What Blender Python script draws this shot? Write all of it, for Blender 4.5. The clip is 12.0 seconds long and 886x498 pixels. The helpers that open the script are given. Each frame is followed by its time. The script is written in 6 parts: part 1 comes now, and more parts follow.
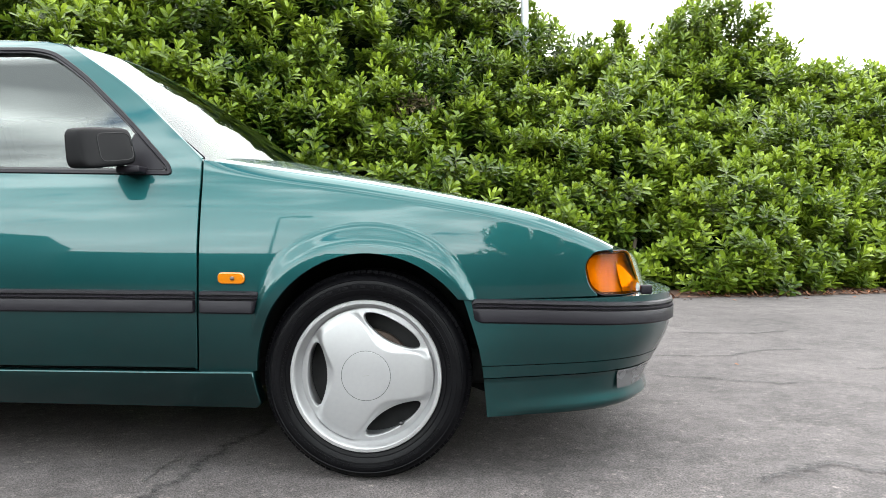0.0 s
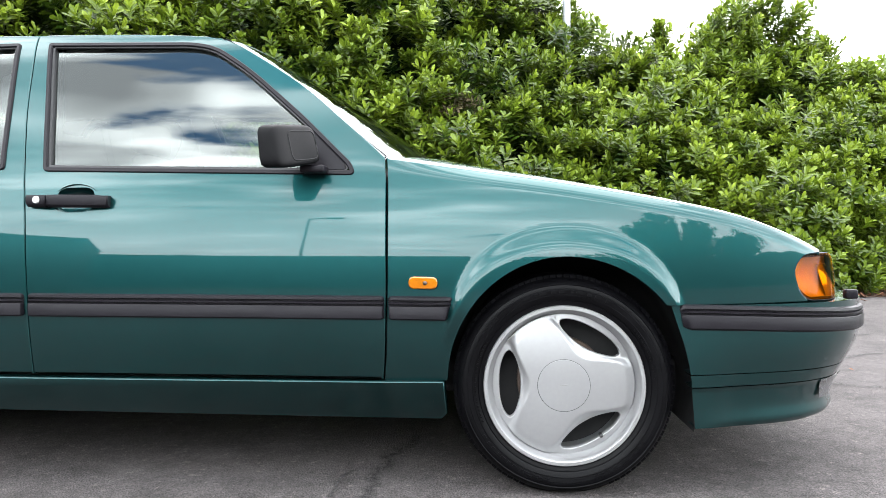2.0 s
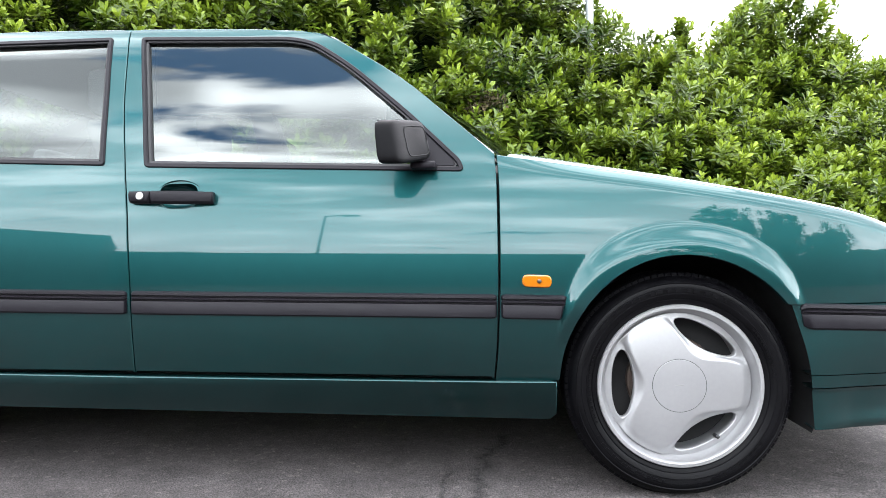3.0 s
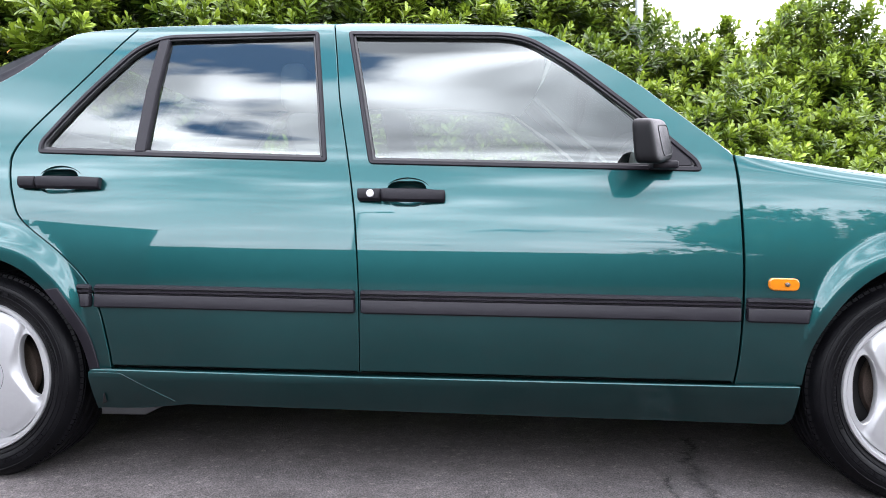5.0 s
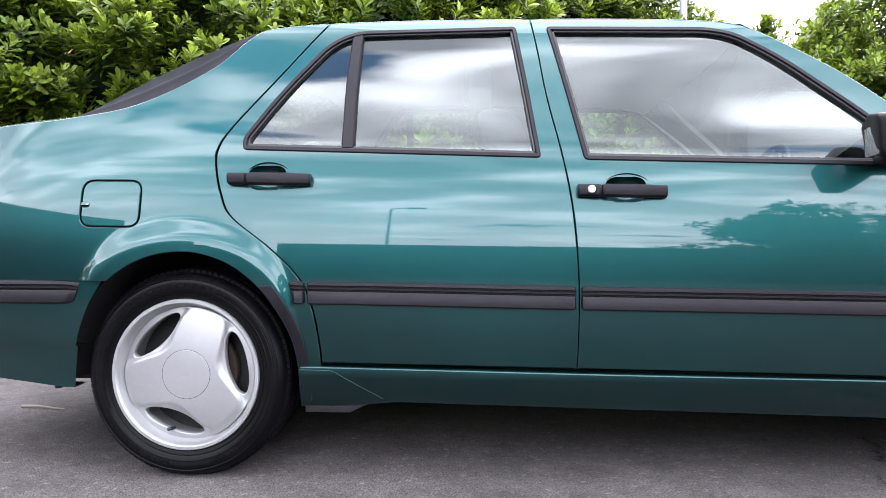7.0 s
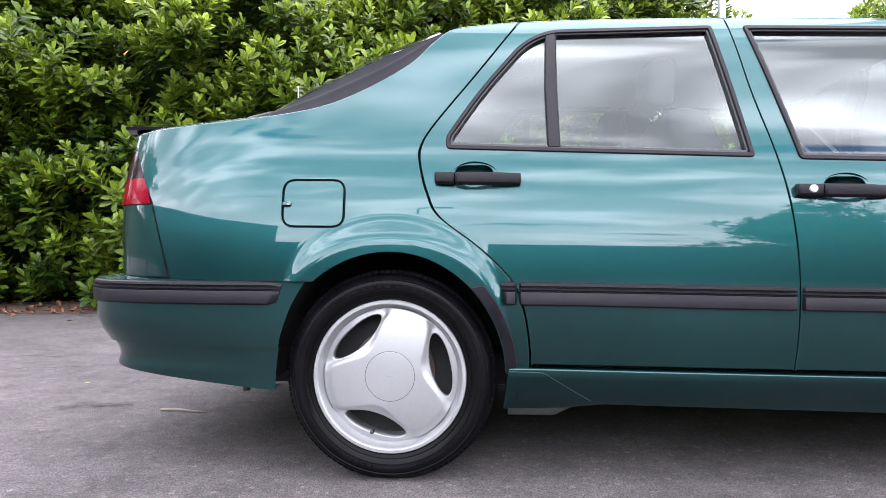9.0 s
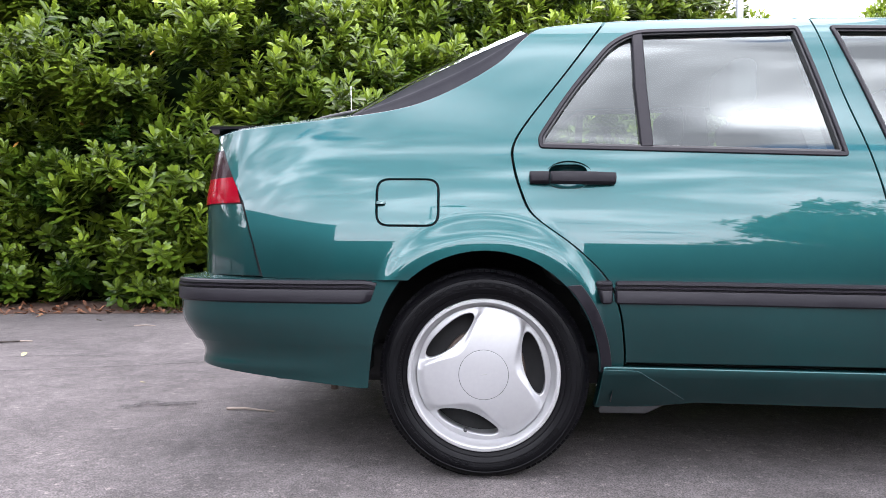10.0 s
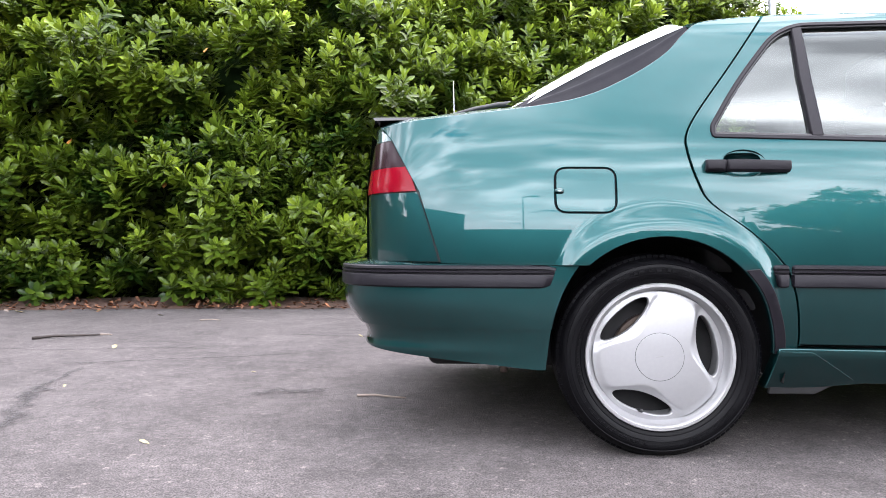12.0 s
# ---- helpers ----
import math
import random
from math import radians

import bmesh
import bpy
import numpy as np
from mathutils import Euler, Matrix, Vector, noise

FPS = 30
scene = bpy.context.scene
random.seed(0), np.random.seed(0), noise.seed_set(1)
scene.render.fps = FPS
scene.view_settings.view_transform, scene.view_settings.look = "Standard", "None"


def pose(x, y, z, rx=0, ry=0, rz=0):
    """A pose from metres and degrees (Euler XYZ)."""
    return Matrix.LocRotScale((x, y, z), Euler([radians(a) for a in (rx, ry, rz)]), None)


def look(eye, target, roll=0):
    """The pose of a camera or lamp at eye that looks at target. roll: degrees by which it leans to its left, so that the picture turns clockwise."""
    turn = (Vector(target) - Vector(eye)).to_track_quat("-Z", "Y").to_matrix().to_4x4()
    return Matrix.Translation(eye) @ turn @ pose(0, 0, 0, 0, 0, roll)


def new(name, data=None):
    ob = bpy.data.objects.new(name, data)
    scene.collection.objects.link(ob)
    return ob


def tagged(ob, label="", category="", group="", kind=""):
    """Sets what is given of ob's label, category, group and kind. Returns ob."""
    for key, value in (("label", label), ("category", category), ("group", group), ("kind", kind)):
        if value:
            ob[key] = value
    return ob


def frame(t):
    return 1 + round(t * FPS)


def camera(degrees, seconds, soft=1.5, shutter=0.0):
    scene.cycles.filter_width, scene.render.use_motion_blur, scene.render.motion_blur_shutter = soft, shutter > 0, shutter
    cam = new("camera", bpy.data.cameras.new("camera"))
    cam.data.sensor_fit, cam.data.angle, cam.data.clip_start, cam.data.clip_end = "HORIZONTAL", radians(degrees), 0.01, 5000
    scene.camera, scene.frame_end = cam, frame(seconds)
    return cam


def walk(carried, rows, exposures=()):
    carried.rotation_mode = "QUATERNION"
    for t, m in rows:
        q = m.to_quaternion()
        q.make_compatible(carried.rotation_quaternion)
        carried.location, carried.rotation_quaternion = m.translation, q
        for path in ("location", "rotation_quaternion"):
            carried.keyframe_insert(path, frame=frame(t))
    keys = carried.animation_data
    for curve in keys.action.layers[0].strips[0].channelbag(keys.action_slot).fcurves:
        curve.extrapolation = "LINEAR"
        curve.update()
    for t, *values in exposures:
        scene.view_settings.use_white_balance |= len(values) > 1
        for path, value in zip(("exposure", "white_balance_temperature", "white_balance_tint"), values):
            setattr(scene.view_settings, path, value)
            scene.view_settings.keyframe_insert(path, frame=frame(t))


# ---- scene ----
cam = camera(66.4, 12.0, 0.6)
PATH = [
    (0, (0.348, -1.921, 0.692), (0.221, 0.075, 0.673), -0.5),
    (0.5, (0.218, -1.901, 0.697), (0.09, 0.095, 0.677), -0.5),
    (1, (0.087, -1.884, 0.697), (-0.043, 0.112, 0.679), -0.6),
    (1.5, (-0.057, -1.872, 0.7), (-0.191, 0.124, 0.683), -0.6),
    (2, (-0.206, -1.86, 0.701), (-0.344, 0.136, 0.686), -0.6),
    (2.5, (-0.361, -1.854, 0.702), (-0.5, 0.141, 0.685), -0.6),
    (3, (-0.516, -1.851, 0.7), (-0.656, 0.144, 0.682), -0.5),
    (4.8, (-1.106, -1.858, 0.712), (-1.258, 0.136, 0.684), 0.1),
    (5, (-1.168, -1.862, 0.713), (-1.311, 0.132, 0.684), 0.1),
    (5.5, (-1.319, -1.871, 0.71), (-1.464, 0.124, 0.682), 0.1),
    (6, (-1.468, -1.879, 0.708), (-1.612, 0.115, 0.68), 0.1),
    (6.5, (-1.623, -1.879, 0.704), (-1.769, 0.116, 0.678), 0.1),
    (7, (-1.776, -1.892, 0.699), (-1.924, 0.103, 0.673), 0.0),
    (8.8, (-2.327, -1.908, 0.691), (-2.465, 0.087, 0.675), -0.0),
    (9, (-2.388, -1.912, 0.69), (-2.525, 0.083, 0.674), 0.0),
    (9.5, (-2.528, -1.92, 0.69), (-2.662, 0.076, 0.672), -0.0),
    (10, (-2.662, -1.938, 0.687), (-2.796, 0.058, 0.671), 0.0),
    (10.5, (-2.786, -1.964, 0.679), (-2.919, 0.031, 0.661), -0.0),
    (11, (-2.908, -1.984, 0.665), (-3.039, 0.011, 0.648), -0.1),
    (11.5, (-3.042, -2.004, 0.655), (-3.173, -0.008, 0.637), -0.1),
    (12, (-3.194, -2.037, 0.649), (-3.323, -0.041, 0.631), -0.1),
]
walk(cam, [(t, look(eye, target, roll)) for t, eye, target, roll in PATH],
     exposures=((0.0, 0.31, 6500, 11), (3.0, 0.51, 6300, 17), (6.0, 0.55, 6150, 23), (9.0, 0.56, 6180, 24), (12.0, 0.65, 6300, 23)))

# ---- light ----
SUN_DIR = Vector((0.10, 0.08, 0.99)).normalized()
world = bpy.data.worlds.new("overcast_sky")
scene.world = world
world.use_nodes = True
wn, wl = world.node_tree.nodes, world.node_tree.links
wn.clear()


def wnode(kind, **kw):
    n = wn.new(kind)
    for k, v in kw.items():
        if k == "op":
            n.operation = v
        else:
            n.inputs[int(k[1:])].default_value = v
    return n


sky = wn.new("ShaderNodeTexSky")
sky.sky_type = "NISHITA"
sky.sun_disc = False
sky.sun_elevation = math.asin(SUN_DIR.z)
sky.sun_rotation = math.atan2(SUN_DIR.x, SUN_DIR.y)
tc = wn.new("ShaderNodeTexCoord")
sep = wn.new("ShaderNodeSeparateXYZ")
wl.new(tc.outputs["Generated"], sep.inputs[0])
lift = wnode("ShaderNodeMath", op="MAXIMUM", i1=0.0)
wl.new(sep.outputs[2], lift.inputs[0])
lift2 = wnode("ShaderNodeMath", op="ADD", i1=0.45)
wl.new(lift.outputs[0], lift2.inputs[0])
flat = wnode("ShaderNodeVectorMath", op="DIVIDE")
comb = wn.new("ShaderNodeCombineXYZ")
for k in range(3):
    wl.new(lift2.outputs[0], comb.inputs[k])
wl.new(tc.outputs["Generated"], flat.inputs[0])
wl.new(comb.outputs[0], flat.inputs[1])
cloud_a = wn.new("ShaderNodeTexNoise")
cloud_a.inputs["Scale"].default_value = 6.5
cloud_a.inputs["Detail"].default_value = 7.0
cloud_a.inputs["Roughness"].default_value = 0.52
cloud_a.inputs["Distortion"].default_value = 0.5
cloud_b = wn.new("ShaderNodeTexNoise")
cloud_b.inputs["Scale"].default_value = 8.0
cloud_b.inputs["Detail"].default_value = 2.6
cloud_b.inputs["Roughness"].default_value = 0.46
cloud_b.inputs["Distortion"].default_value = 0.3
streak = wnode("ShaderNodeVectorMath", op="MULTIPLY", i1=(0.42, 1.0, 1.0))
drift = wnode("ShaderNodeVectorMath", op="ADD", i1=(1.7, 0.9, 0.4))
wl.new(flat.outputs[0], drift.inputs[0])
wl.new(drift.outputs[0], streak.inputs[0])
wl.new(streak.outputs[0], cloud_a.inputs["Vector"])
wl.new(streak.outputs[0], cloud_b.inputs["Vector"])
cover = wn.new("ShaderNodeValToRGB")
cover.color_ramp.elements[0].position = 0.29
cover.color_ramp.elements[0].color = (0, 0, 0, 1)
cover.color_ramp.elements[1].position = 0.37
cover.color_ramp.elements[1].color = (1, 1, 1, 1)
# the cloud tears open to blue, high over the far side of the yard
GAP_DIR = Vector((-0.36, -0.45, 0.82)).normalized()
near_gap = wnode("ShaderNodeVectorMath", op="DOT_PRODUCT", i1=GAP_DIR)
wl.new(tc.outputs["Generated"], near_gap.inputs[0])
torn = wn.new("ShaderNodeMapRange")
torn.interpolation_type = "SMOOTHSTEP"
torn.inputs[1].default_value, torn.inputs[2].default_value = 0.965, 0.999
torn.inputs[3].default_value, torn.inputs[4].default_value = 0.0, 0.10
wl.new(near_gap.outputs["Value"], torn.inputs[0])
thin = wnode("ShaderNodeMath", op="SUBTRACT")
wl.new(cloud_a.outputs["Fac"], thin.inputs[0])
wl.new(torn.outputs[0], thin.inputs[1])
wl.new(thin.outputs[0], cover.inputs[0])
shade = wn.new("ShaderNodeValToRGB")
shade.color_ramp.elements[0].position = 0.41
shade.color_ramp.elements[0].color = (0.19, 0.205, 0.21, 1)
shade.color_ramp.elements[1].position = 0.68
shade.color_ramp.elements[1].color = (0.86, 0.91, 0.895, 1)
shade_mid = shade.color_ramp.elements.new(0.545)
shade_mid.color = (0.40, 0.43, 0.43, 1)
wl.new(cloud_b.outputs["Fac"], shade.inputs[0])
# beyond the hedge the cloud closes to an even white
bank = wn.new("ShaderNodeMapRange")
bank.interpolation_type = "SMOOTHSTEP"
bank.inputs[1].default_value, bank.inputs[2].default_value = 0.05, 0.55
wl.new(sep.outputs[1], bank.inputs[0])
even = wn.new("ShaderNodeMix")
even.data_type = "RGBA"
even.inputs[7].default_value = (0.52, 0.525, 0.53, 1)
wl.new(bank.outputs[0], even.inputs[0])
veil = wn.new("ShaderNodeMapRange")
veil.interpolation_type = "SMOOTHSTEP"
veil.inputs[1].default_value, veil.inputs[2].default_value = 0.62, 0.22
veil.inputs[3].default_value, veil.inputs[4].default_value = 0.0, 0.72
wl.new(sep.outputs[2], veil.inputs[0])
soft_cloud = wn.new("ShaderNodeMix")
soft_cloud.data_type = "RGBA"
soft_cloud.inputs[7].default_value = (0.58, 0.625, 0.62, 1)
wl.new(veil.outputs[0], soft_cloud.inputs[0])
wl.new(shade.outputs[0], soft_cloud.inputs[6])
wl.new(soft_cloud.outputs[2], even.inputs[6])
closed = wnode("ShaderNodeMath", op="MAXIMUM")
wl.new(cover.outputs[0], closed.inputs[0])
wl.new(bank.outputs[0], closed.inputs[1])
lit = wn.new("ShaderNodeVectorMath")
lit.operation = "SCALE"
wl.new(even.outputs[2], lit.inputs[0])
# the cloud thins and brightens low down
rise = wn.new("ShaderNodeMapRange")
rise.inputs[1].default_value, rise.inputs[2].default_value = 0.0, 0.70
rise.inputs[3].default_value, rise.inputs[4].default_value = 15.1, 9.5
wl.new(sep.outputs[2], rise.inputs[0])
wl.new(rise.outputs[0], lit.inputs["Scale"])
blue = wnode("ShaderNodeVectorMath", op="MULTIPLY", i1=(0.27, 0.38, 0.38))
wl.new(sky.outputs[0], blue.inputs[0])
mixsky = wn.new("ShaderNodeMix")
mixsky.data_type = "RGBA"
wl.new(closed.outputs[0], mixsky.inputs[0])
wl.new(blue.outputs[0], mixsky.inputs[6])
wl.new(lit.outputs[0], mixsky.inputs[7])
bg = wn.new("ShaderNodeBackground")
bg.inputs["Strength"].default_value = 1.0
wl.new(mixsky.outputs[2], bg.inputs[0])
wout = wn.new("ShaderNodeOutputWorld")
wl.new(bg.outputs[0], wout.inputs[0])

sun = new("sun", bpy.data.lights.new("sun", "SUN"))
sun.data.energy, sun.data.angle, sun.data.color = 2.4, radians(45), (1.0, 0.97, 0.92)
sun.matrix_world = look(SUN_DIR * 30, (0, 0, 0))
scene.view_settings.exposure = 0.0


# ---- materials ----
def material(name, base, rough=0.5, metal=0.0, coat=0.0, scale=0.0, vary=0.15, bump=0.0, bump_scale=200.0, coat_ior=1.5, spec=0.5, trans=0.0, random_vary=0.0):
    """A principled material whose colour varies at two scales, with fine relief."""
    m = bpy.data.materials.new(name)
    m.use_nodes = True
    nt = m.node_tree
    p = nt.nodes["Principled BSDF"]
    p.inputs["Base Color"].default_value = (*base, 1)
    p.inputs["Roughness"].default_value = rough
    p.inputs["Metallic"].default_value = metal
    p.inputs["Coat Weight"].default_value = coat
    p.inputs["Coat Roughness"].default_value = 0.025
    p.inputs["Coat IOR"].default_value = coat_ior
    p.inputs["Specular IOR Level"].default_value = spec
    p.inputs["Transmission Weight"].default_value = trans
    co = nt.nodes.new("ShaderNodeTexCoord")
    if scale:
        n1 = nt.nodes.new("ShaderNodeTexNoise")
        n1.inputs["Scale"].default_value, n1.inputs["Detail"].default_value = scale, 6
        n2 = nt.nodes.new("ShaderNodeTexNoise")
        n2.inputs["Scale"].default_value, n2.inputs["Detail"].default_value = scale * 14, 3
        add = nt.nodes.new("ShaderNodeMath")
        add.operation = "ADD"
        hsv = nt.nodes.new("ShaderNodeHueSaturation")
        hsv.inputs["Color"].default_value = (*base, 1)
        mr = nt.nodes.new("ShaderNodeMapRange")
        mr.inputs[1].default_value, mr.inputs[2].default_value = 0.6, 1.4
        mr.inputs[3].default_value, mr.inputs[4].default_value = 1 - vary, 1 + vary
        for n in (n1, n2):
            nt.links.new(co.outputs["Object"], n.inputs["Vector"])
        nt.links.new(n1.outputs["Fac"], add.inputs[0])
        nt.links.new(n2.outputs["Fac"], add.inputs[1])
        nt.links.new(add.outputs[0], mr.inputs[0])
        nt.links.new(mr.outputs[0], hsv.inputs["Value"])
        nt.links.new(hsv.outputs[0], p.inputs["Base Color"])
        rr = nt.nodes.new("ShaderNodeMapRange")
        rr.inputs[1].default_value, rr.inputs[2].default_value = 0.3, 0.7
        rr.inputs[3].default_value, rr.inputs[4].default_value = max(rough * 0.85, 0), min(rough * 1.15, 1)
        nt.links.new(n1.outputs["Fac"], rr.inputs[0])
        nt.links.new(rr.outputs[0], p.inputs["Roughness"])
        if random_vary:
            geo = nt.nodes.new("ShaderNodeNewGeometry")
            hs = nt.nodes.new("ShaderNodeHueSaturation")
            r2 = nt.nodes.new("ShaderNodeMapRange")
            r2.inputs[3].default_value, r2.inputs[4].default_value = 1 - random_vary, 1 + random_vary
            nt.links.new(geo.outputs["Random Per Island"], r2.inputs[0])
            nt.links.new(r2.outputs[0], hs.inputs["Value"])
            nt.links.new(hsv.outputs[0], hs.inputs["Color"])
            nt.links.new(hs.outputs[0], p.inputs["Base Color"])
    if bump:
        n3 = nt.nodes.new("ShaderNodeTexNoise")
        n3.inputs["Scale"].default_value, n3.inputs["Detail"].default_value = bump_scale, 4
        b = nt.nodes.new("ShaderNodeBump")
        b.inputs["Strength"].default_value, b.inputs["Distance"].default_value = bump, 0.002
        nt.links.new(co.outputs["Object"], n3.inputs["Vector"])
        nt.links.new(n3.outputs["Fac"], b.inputs["Height"])
        nt.links.new(b.outputs[0], p.inputs["Normal"])
    return m


def pane_material(name, tint, ior):
    """A thin sheet: clear along the sight line, mirror-like by Fresnel."""
    m = bpy.data.materials.new(name)
    m.use_nodes = True
    nt = m.node_tree
    nt.nodes.clear()
    out = nt.nodes.new("ShaderNodeOutputMaterial")
    mix = nt.nodes.new("ShaderNodeMixShader")
    tr = nt.nodes.new("ShaderNodeBsdfTransparent")
    tr.inputs[0].default_value = (*tint, 1)
    gl = nt.nodes.new("ShaderNodeBsdfGlossy")
    gl.inputs["Roughness"].default_value = 0.0
    gl.inputs["Color"].default_value = (0.62, 0.66, 0.645, 1)
    fr = nt.nodes.new("ShaderNodeFresnel")
    fr.inputs["IOR"].default_value = ior
    nt.links.new(fr.outputs[0], mix.inputs[0])
    nt.links.new(tr.outputs[0], mix.inputs[1])
    nt.links.new(gl.outputs[0], mix.inputs[2])
    nt.links.new(mix.outputs[0], out.inputs[0])
    return m


PAINT = material("teal_metallic_paint", (0.0060, 0.0478, 0.0494), 0.43, 0.97, 1.0, scale=1.5, vary=0.05, coat_ior=1.43)
TRIM = material("charcoal_plastic", (0.00804, 0.007035, 0.009715), 0.42, scale=12, vary=0.14, bump=0.12, bump_scale=900, spec=0.17)
RUBBER = material("black_rubber", (0.01072, 0.01072, 0.01206), 0.5, scale=20, vary=0.15)
DARK = material("dark_underbody", (0.0067, 0.0067, 0.00737), 0.8, scale=8, vary=0.3)
TYRE = material("tyre_rubber", (0.002144, 0.002077, 0.00268), 0.42, scale=14, vary=0.4, bump=0.35, bump_scale=260, spec=0.10)
ALLOY = material("silver_alloy", (0.345, 0.345, 0.35), 0.44, 0.68, 0.2, scale=6, vary=0.04)
STEEL = material("rusty_brake_steel", (0.1072, 0.0804, 0.067), 0.5, 0.7, scale=25, vary=0.4)
CHROME = material("bright_chrome", (0.5025, 0.5092, 0.5226), 0.12, 1.0, scale=20, vary=0.05)
AMBER = material("amber_lens", (0.4154, 0.124, 0.00134), 0.12, 0.0, 1.0, scale=9, vary=0.12)
RED = material("red_lens", (0.1541, 0.00134, 0.00804), 0.14, 0.0, 0.0, scale=9, vary=0.12, spec=0.13)
SMOKE = material("smoked_lens", (0.01474, 0.00536, 0.00804), 0.16, 0.0, 0.0, scale=9, vary=0.1, spec=0.13)
CLEAR = material("clear_lamp_lens", (0.335, 0.3417, 0.3551), 0.08, 0.2, 1.0, scale=30, vary=0.1)
LOCK = material("bright_nickel", (0.536, 0.536, 0.536), 0.4, 0.25, scale=60, vary=0.08)
FOG_LENS = material("grey_fog_lens", (0.0804, 0.0804, 0.08375), 0.25, 0.1, 0.2, scale=30, vary=0.15)
FABRIC = material("grey_seat_fabric", (0.0871, 0.0871, 0.09045), 0.9, scale=15, vary=0.2, bump=0.3, bump_scale=700)
BEIGE = material("light_headliner", (0.335, 0.3283, 0.3082), 0.9, scale=10, vary=0.06)
BELT = material("pale_belt_webbing", (0.2814, 0.2814, 0.2747), 0.8, scale=60, vary=0.1)
GLASS = pane_material("window_glass", (0.66, 0.74, 0.72), 2.2)
AMBER_PANE = pane_material("amber_lens_plastic", (0.95, 0.44, 0.008), 1.22)
REFLECTOR = material("lamp_reflector", (0.402, 0.402, 0.3886), 0.4, 0.0, scale=40, vary=0.25, bump=0.6, bump_scale=60)
MATT = material("matt_black_trim", (0.01474, 0.01474, 0.01742), 0.85, scale=12, vary=0.12, spec=0.08)
CASE = material("mirror_case_plastic", (0.00402, 0.00402, 0.00469), 0.48, scale=18, vary=0.12, bump=0.15, bump_scale=800, spec=0.10)
SCREEN = pane_material("windscreen_glass", (0.66, 0.74, 0.71), 1.75)
BROWN = material("dry_leaf", (0.1608, 0.06566, 0.03015), 0.8, scale=9, vary=0.35, random_vary=0.5)
BARK = material("bark", (0.0603, 0.04355, 0.03015), 0.9, scale=12, vary=0.3, bump=0.5, bump_scale=80)


# ---- mesh helpers ----
def link_mesh(name, verts, faces, mat, parent=None, label="", smooth=True, normals=None):
    me = bpy.data.meshes.new(name)
    me.from_pydata([tuple(v) for v in verts], [], faces)
    me.materials.append(mat)
    if smooth:
        me.polygons.foreach_set("use_smooth", [True] * len(me.polygons))
    me.update()
    if normals is not None:
        me.normals_split_custom_set_from_vertices([tuple(n) for n in normals])
    return link_data(name, me, parent, label)


def link_data(name, me, parent, label):
    ob = new(name, me)
    if parent is not None:
        ob.parent = parent
        base = parent.location if parent.parent is None else parent.parent.location
        if parent.type == "EMPTY":
            ob.matrix_parent_inverse = Matrix.Translation(-Vector(base))
    if label:
        ob["label"] = label
    return ob


def part(name, bm, mat, parent, label="", smooth=True):
    """Links a bmesh as one mesh object under a thing or a part."""
    for f in bm.faces:
        f.smooth = smooth
    me = bpy.data.meshes.new(name)
    bm.to_mesh(me)
    bm.free()
    me.materials.append(mat)
    return link_data(name, me, parent, label)


def hermite(pts):
    """A smooth function through the points (x rising)."""
    xs, ys = np.array([p[0] for p in pts], float), np.array([p[1] for p in pts], float)
    d = np.diff(ys) / np.diff(xs)
    m = np.concatenate([[d[0]], np.where(d[:-1] * d[1:] > 0, 2 * d[:-1] * d[1:] / (d[:-1] + d[1:] + 1e-12), 0), [d[-1]]])

    def f(x):
        x = np.asarray(x, float)
        i = np.clip(np.searchsorted(xs, x) - 1, 0, len(xs) - 2)
        h = xs[i + 1] - xs[i]
        t = (x - xs[i]) / h
        tc2 = np.clip(t, 0, 1)
        v = ((2 * tc2**3 - 3 * tc2**2 + 1) * ys[i] + (tc2**3 - 2 * tc2**2 + tc2) * h * m[i]
             + (-2 * tc2**3 + 3 * tc2**2) * ys[i + 1] + (tc2**3 - tc2**2) * h * m[i + 1])
        return v + np.where(t > 1, (t - 1) * h * m[i + 1], 0) + np.where(t < 0, t * h * m[i], 0)
    return f


def cubic(pts):
    """A natural cubic spline through the points (x rising), straight beyond its ends."""
    xs, ys = np.array([p[0] for p in pts], float), np.array([p[1] for p in pts], float)
    n, h = len(xs), np.diff(xs)
    A, r = np.eye(n), np.zeros(n)
    for i in range(1, n - 1):
        A[i, i - 1], A[i, i], A[i, i + 1] = h[i - 1], 2 * (h[i - 1] + h[i]), h[i]
        r[i] = 6 * ((ys[i + 1] - ys[i]) / h[i] - (ys[i] - ys[i - 1]) / h[i - 1])
    m = np.linalg.solve(A, r)
    s0 = (ys[1] - ys[0]) / h[0] - h[0] * m[1] / 6
    s1 = (ys[-1] - ys[-2]) / h[-1] + h[-1] * m[-2] / 6

    def f(x):
        x = np.asarray(x, float)
        i = np.clip(np.searchsorted(xs, x) - 1, 0, n - 2)
        q = np.clip(x, xs[0], xs[-1])
        a, b = xs[i + 1] - q, q - xs[i]
        v = (m[i] * a**3 + m[i + 1] * b**3) / (6 * h[i]) + (ys[i] / h[i] - m[i] * h[i] / 6) * a + (ys[i + 1] / h[i] - m[i + 1] * h[i] / 6) * b
        return v + np.where(x < xs[0], (x - xs[0]) * s0, 0) + np.where(x > xs[-1], (x - xs[-1]) * s1, 0)
    return f


